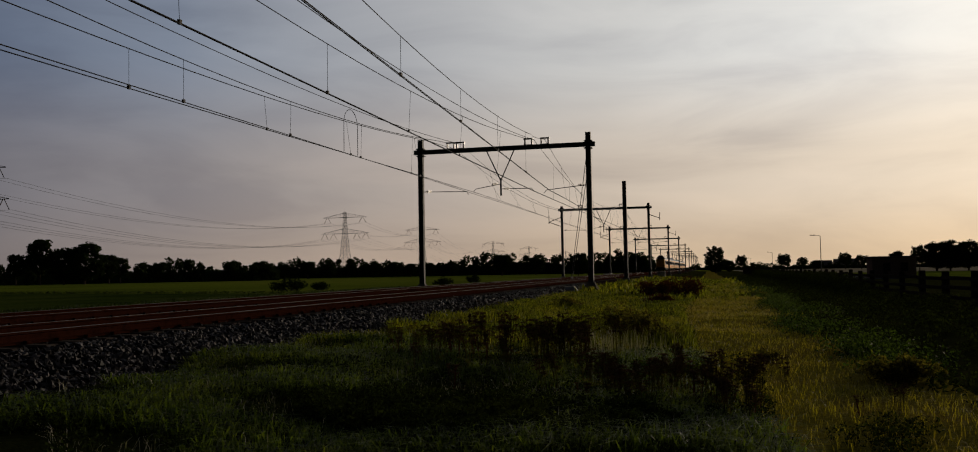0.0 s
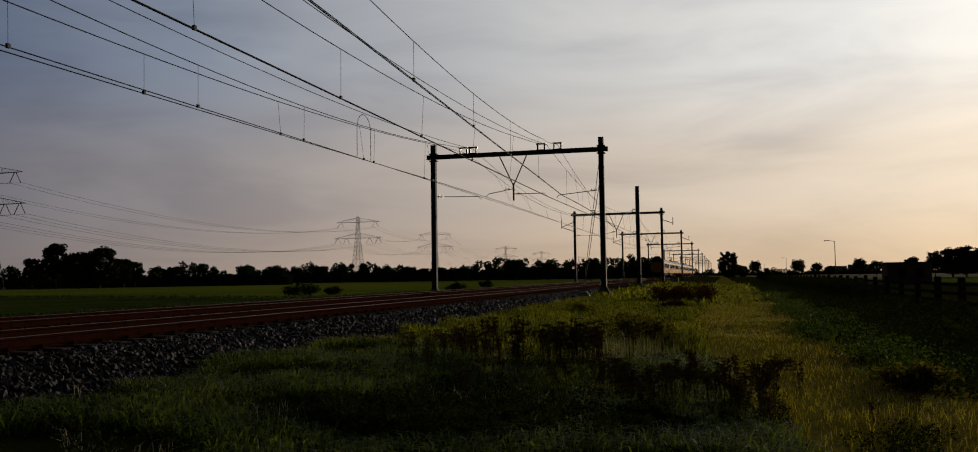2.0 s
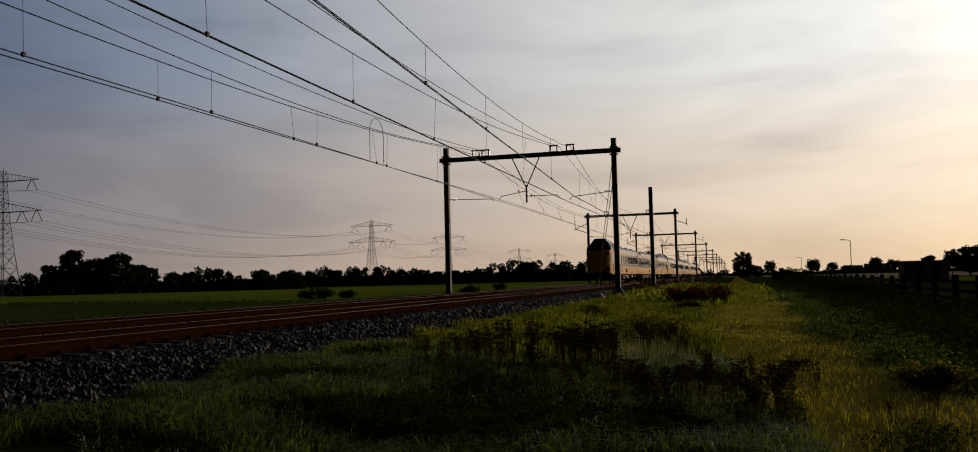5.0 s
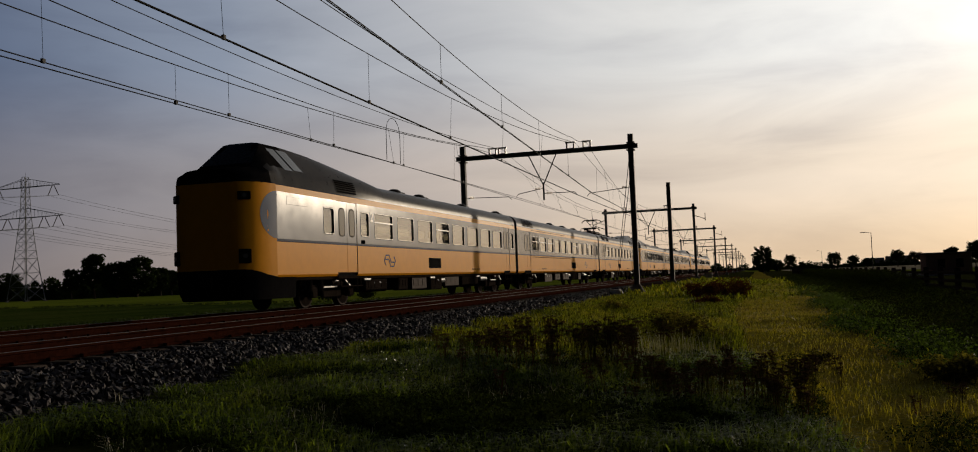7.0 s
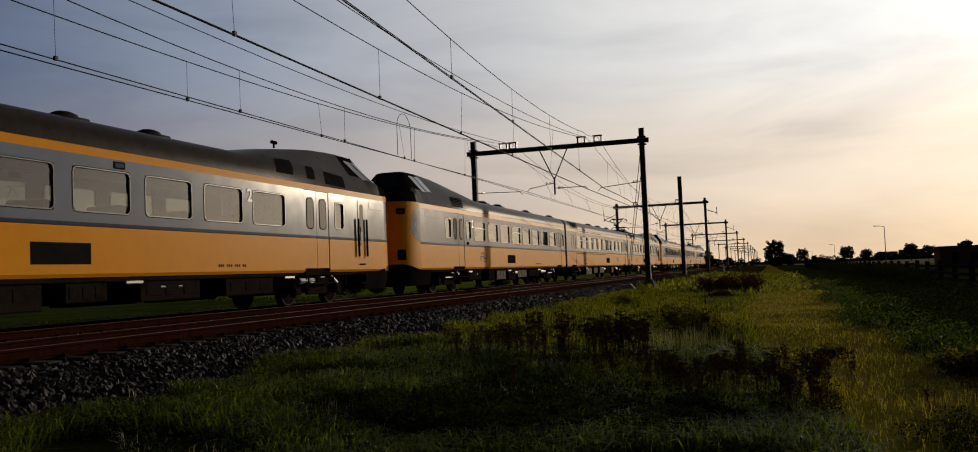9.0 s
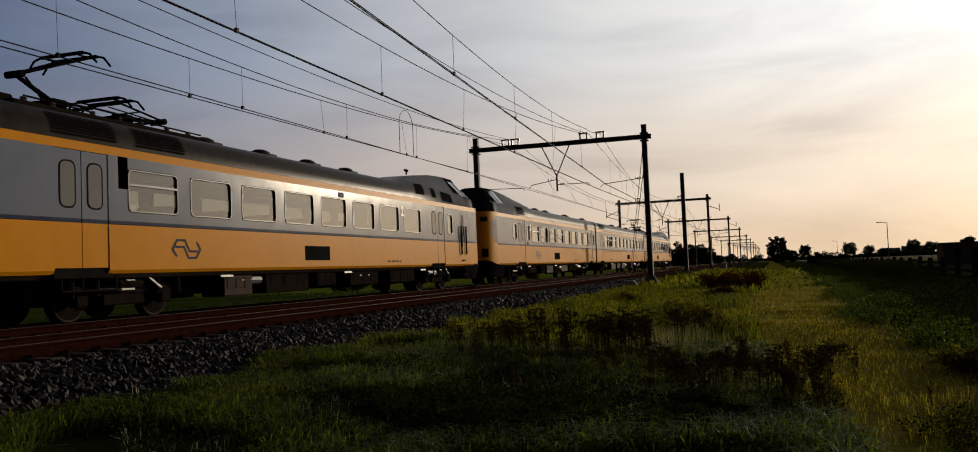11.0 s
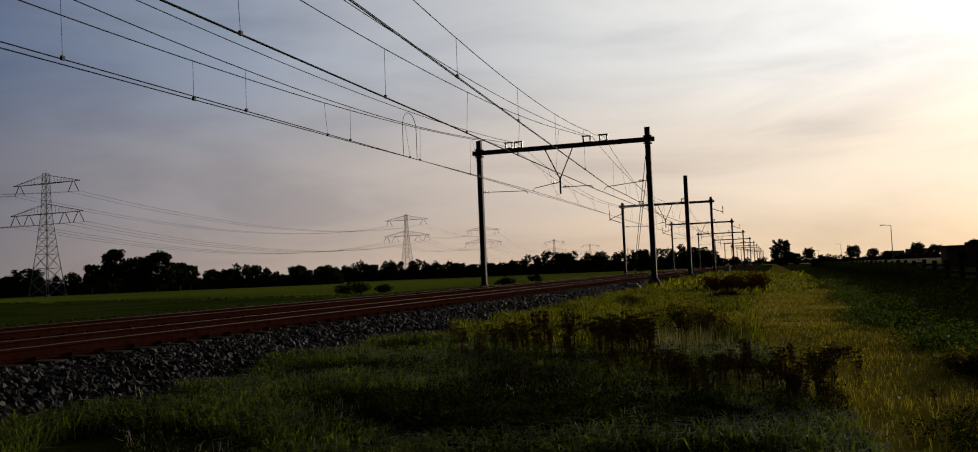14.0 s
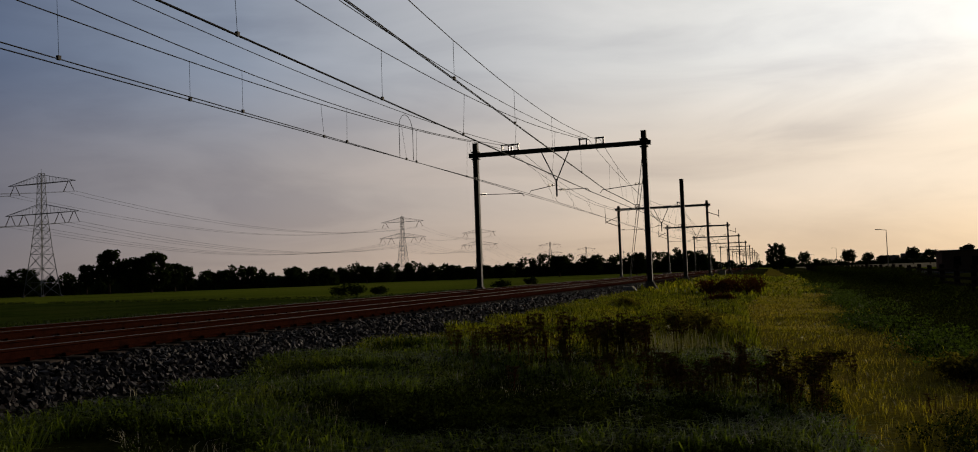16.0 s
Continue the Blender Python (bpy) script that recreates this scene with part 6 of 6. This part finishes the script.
def build_weeds():
    rng = random.Random(8)
    protos = [build_weed(31, 0.88, WEED, "tall dark seeding weed in the grass"), build_weed(32, 0.80, WEED, "tall dark seeding weed in the grass"), build_weed(33, 0.70, RUSSET, "browned dry weed in the grass")]
    spots = []
    # centre, spread and number of each stand, and how tall it is
    for cx, cy, sx, sy, n, tall in ((-2.95, 14.4, 1.25, 1.1, 38, 1.0), (-4.6, 13.9, 0.7, 0.7, 9, 0.75), (-0.75, 11.1, 1.30, 1.1, 30, 0.72), (-1.7, 12.6, 1.5, 1.2, 22, 0.66), (0.05, 10.6, 0.35, 0.5, 12, 0.74),
                                    (0.72, 13.4, 0.25, 0.5, 4, 0.45), (0.38, 9.9, 0.08, 0.2, 2, 0.62), (-5.6, 16.5, 0.8, 1.2, 5, 0.5), (-1.4, 20.6, 0.7, 0.8, 7, 0.62), (1.9, 10.4, 0.4, 0.5, 4, 0.4)):
        spots += [(rng.gauss(cx, sx * 0.6), rng.gauss(cy, sy * 0.6), tall) for _ in range(n)]
    fresh, last = set(), {}
    for i, (x, y, tall) in enumerate(spots):
        k = 2 if i % 8 == 4 else i % 2
        m = pose(x, y, ground_z(x, y) - 0.03, rng.uniform(-7, 7), rng.uniform(-7, 7), rng.uniform(0, 360)) @ Matrix.Scale(tall * rng.uniform(0.74, 1.08), 4)
        if k in fresh:
            copy_thing(protos[k], m)
        fresh.add(k)
        last[k] = last.get(k, m)
    for k, m in last.items():
        protos[k].matrix_basis = m


build_weeds()


def build_shrub(name, x, y, w, d, h, mat, label, leaves, size, seed):
    rng = np.random.default_rng(seed)
    z = ground_z(x, y)
    shrub = empty(name, label, "shrub", "", pose(x, y, z))
    bm = bmesh.new()
    cs, rs = [], []
    for i in range(16):
        a, u = rng.uniform(0, 6.28), rng.uniform(0.1, 1) ** 0.5
        top = (0.5 * w * u * math.cos(a), 0.5 * d * u * math.sin(a), h * (1 - 0.45 * u * u) * rng.uniform(0.55, 0.95))
        rod(bm, (0.1 * top[0], 0.1 * top[1], -0.05), top, 0.012 + 0.008 * h, 4, 0.004)
        cs += [top, tuple(0.65 * c for c in top)]
        rs += [0.2 * h + 0.07 * w, 0.2 * h + 0.09 * w]
    part("stem", bm, BARK, shrub)
    v, f = leaf_cloud(rng, cs, rs, leaves, size)
    v[:, 2] = np.maximum(v[:, 2], 0.01)
    child("foliage", mesh_of("foliage", v.tolist(), f.tolist(), [mat]), shrub)


build_shrub("shrub", -1.95, 21.6, 1.4, 1.4, 0.72, WEED, "low dark bramble shrub on the verge", 2600, 0.036, 1)
build_shrub("shrub", -1.05, 20.6, 1.0, 0.9, 0.34, WEED, "low dark bramble shrub on the verge", 1800, 0.034, 2)
build_shrub("shrub", -2.9, 50.0, 2.2, 4.0, 0.90, RUSSET, "browned russet shrub on the verge", 3000, 0.06, 3)
build_shrub("shrub", -1.4, 53.0, 2.2, 6.0, 1.15, RUSSET, "browned russet shrub on the verge", 3600, 0.06, 4)
build_shrub("shrub", -2.2, 42.0, 1.4, 2.2, 0.45, RUSSET, "low browned russet growth on the verge", 1600, 0.05, 14)
build_shrub("shrub", -5.0, 32.6, 1.1, 1.1, 0.42, WEED, "small dark shrub on the bank", 1600, 0.036, 5)
build_shrub("shrub", 2.45, 13.2, 1.0, 0.7, 0.34, WEED, "small dark clump of leaves on the path's edge", 2600, 0.030, 6)
build_shrub("shrub", 0.95, 16.3, 0.5, 0.5, 0.20, WEED, "small dark clump of leaves on the path", 700, 0.026, 15)
build_shrub("shrub", 2.7, 52.0, 1.0, 0.8, 0.25, WEED, "small dark clump of leaves on the path's edge", 700, 0.05, 16)
build_shrub("shrub", -50.4, 101.5, 4.2, 3.0, 1.5, LEAF, "dark bush in the meadow by the line", 1500, 0.14, 7)
build_shrub("shrub", -47.0, 103.0, 2.0, 2.0, 1.1, LEAF, "dark bush in the meadow by the line", 900, 0.13, 8)
build_shrub("shrub", -38.8, 129.0, 2.8, 2.4, 1.3, LEAF, "dark bush in the meadow by the line", 1000, 0.14, 9)
build_shrub("shrub", -41.0, 155.0, 2.4, 2.4, 1.4, LEAF, "dark bush in the meadow by the line", 900, 0.15, 10)


def build_rank_growth():
    """Nettles and brambles between the path and the fence, and low clumps in the near grass."""
    rng = np.random.default_rng(17)
    cs, rs = [], []
    for i in range(2600):
        y = 8.5 + 150 * rng.uniform() ** 2.0
        u = rng.uniform()
        x = path_edge(y) + 0.1 + 6.0 * u
        h = (0.12 + 0.52 * u * (1 - 0.55 * u)) * rng.uniform(0.4, 1.25)
        for z in np.arange(0.06, h, 0.16):
            cs.append((x, y, ground_z(x, y) + z))
            rs.append(0.15 + 0.10 * rng.uniform())
    # brambles grown up through the far part of the fence
    for i in range(1100):
        y = 50 + 110 * rng.uniform() ** 1.4
        x = 8.25 + 0.45 * rng.normal()
        for z in np.arange(0.1, (0.75 + 0.4 * rng.uniform()) * min(1.0, 0.45 + (y - 50) / 22), 0.22):
            cs.append((x, y, ground_z(8.6, y) + z))
            rs.append(0.18 + 0.12 * rng.uniform())
    v, f = leaf_cloud(rng, cs, rs, 160000, 0.040)
    tagged(new("nettles", mesh_of("nettles", v.tolist(), f.tolist(), [SHADED_NETTLE])), "rank nettles and brambles in front of the fence, its shade put into their dark colour", "undergrowth", kind="stuff")
    # broad green leaves in humps along the path's edge
    cs, rs = [], []
    for i in range(230):
        y = 14 + 56 * rng.uniform() ** 1.5
        cx, k = path_edge(y) + abs(rng.normal()) * 0.55 - 0.15, rng.uniform(0.10, 0.30)
        for _ in range(5):
            cs.append((cx + rng.normal() * k, y + rng.normal() * k, ground_z(cx, y) + 0.04 + rng.uniform() * k))
            rs.append(0.10 + 0.3 * k)
    v, f = leaf_cloud(rng, cs, rs, 26000, 0.030)
    v[:, 2] = np.maximum(v[:, 2], -1.05)
    tagged(new("dock_leaves", mesh_of("dock_leaves", v.tolist(), f.tolist(), [DOCK])), "low green leafy plants along the edge of the path", "undergrowth", kind="stuff")
    cs, rs = [], []
    for i in range(900):
        r, a = rng.uniform(6.5, 17), math.radians(rng.uniform(-12, 42))
        x, y = -r * math.sin(a), r * math.cos(a)
        if -6.4 < x < 0.6 and noise.noise((x * 0.5, y * 0.5, 9)) < 0.05 or 1.1 < x < 2.4 and y < 9.4:
            cs.append((x, y, ground_z(x, y) + 0.08))
            rs.append(rng.uniform(0.10, 0.22))
    for i in range(420):
        a, r = rng.uniform(0, 6.28), rng.uniform() ** 0.5
        x, y = -2.3 + 2.0 * r * math.cos(a), 9.0 + 1.25 * r * math.sin(a)
        cs.append((x, y, ground_z(x, y) + rng.uniform(0.04, 0.20)))
        rs.append(rng.uniform(0.08, 0.18))
    v, f = leaf_cloud(rng, cs, rs, 95000, 0.019)
    tagged(new("ground_cover", mesh_of("ground_cover", v.tolist(), f.tolist(), [SHADED_NETTLE])), "low dark leafy growth between the grass", "undergrowth", kind="stuff")
    # sedge in the ditch across the meadow
    cs, rs = [], []
    for i in range(620):
        x = -20 - 190 * i / 620
        if noise.noise((x * 0.06, 0, 4)) > -0.32:
            cs.append((x, ditch_y(x) + rng.normal() * 0.25, -1.2))
            rs.append(rng.uniform(0.22, 0.42))
    v, f = leaf_cloud(rng, cs, rs, 16000, 0.09)
    v[:, 2] = np.maximum(v[:, 2], -1.3)
    tagged(new("sedge", mesh_of("sedge", v.tolist(), f.tolist(), [TUFT])), "dark sedge growing along a ditch across the meadow", "undergrowth", kind="stuff")


build_rank_growth()


def motions():
    """The train runs towards the eye on the farther track at a steady 36 m/s."""
    for car, back in TRAIN:
        walk(car, [(t, pose(FAR, 20.42 + 36.05 * (7.0 - t) + back, 0.0)) for t in (0.0, 4.0, 8.0, 12.0, 16.0)])


motions()
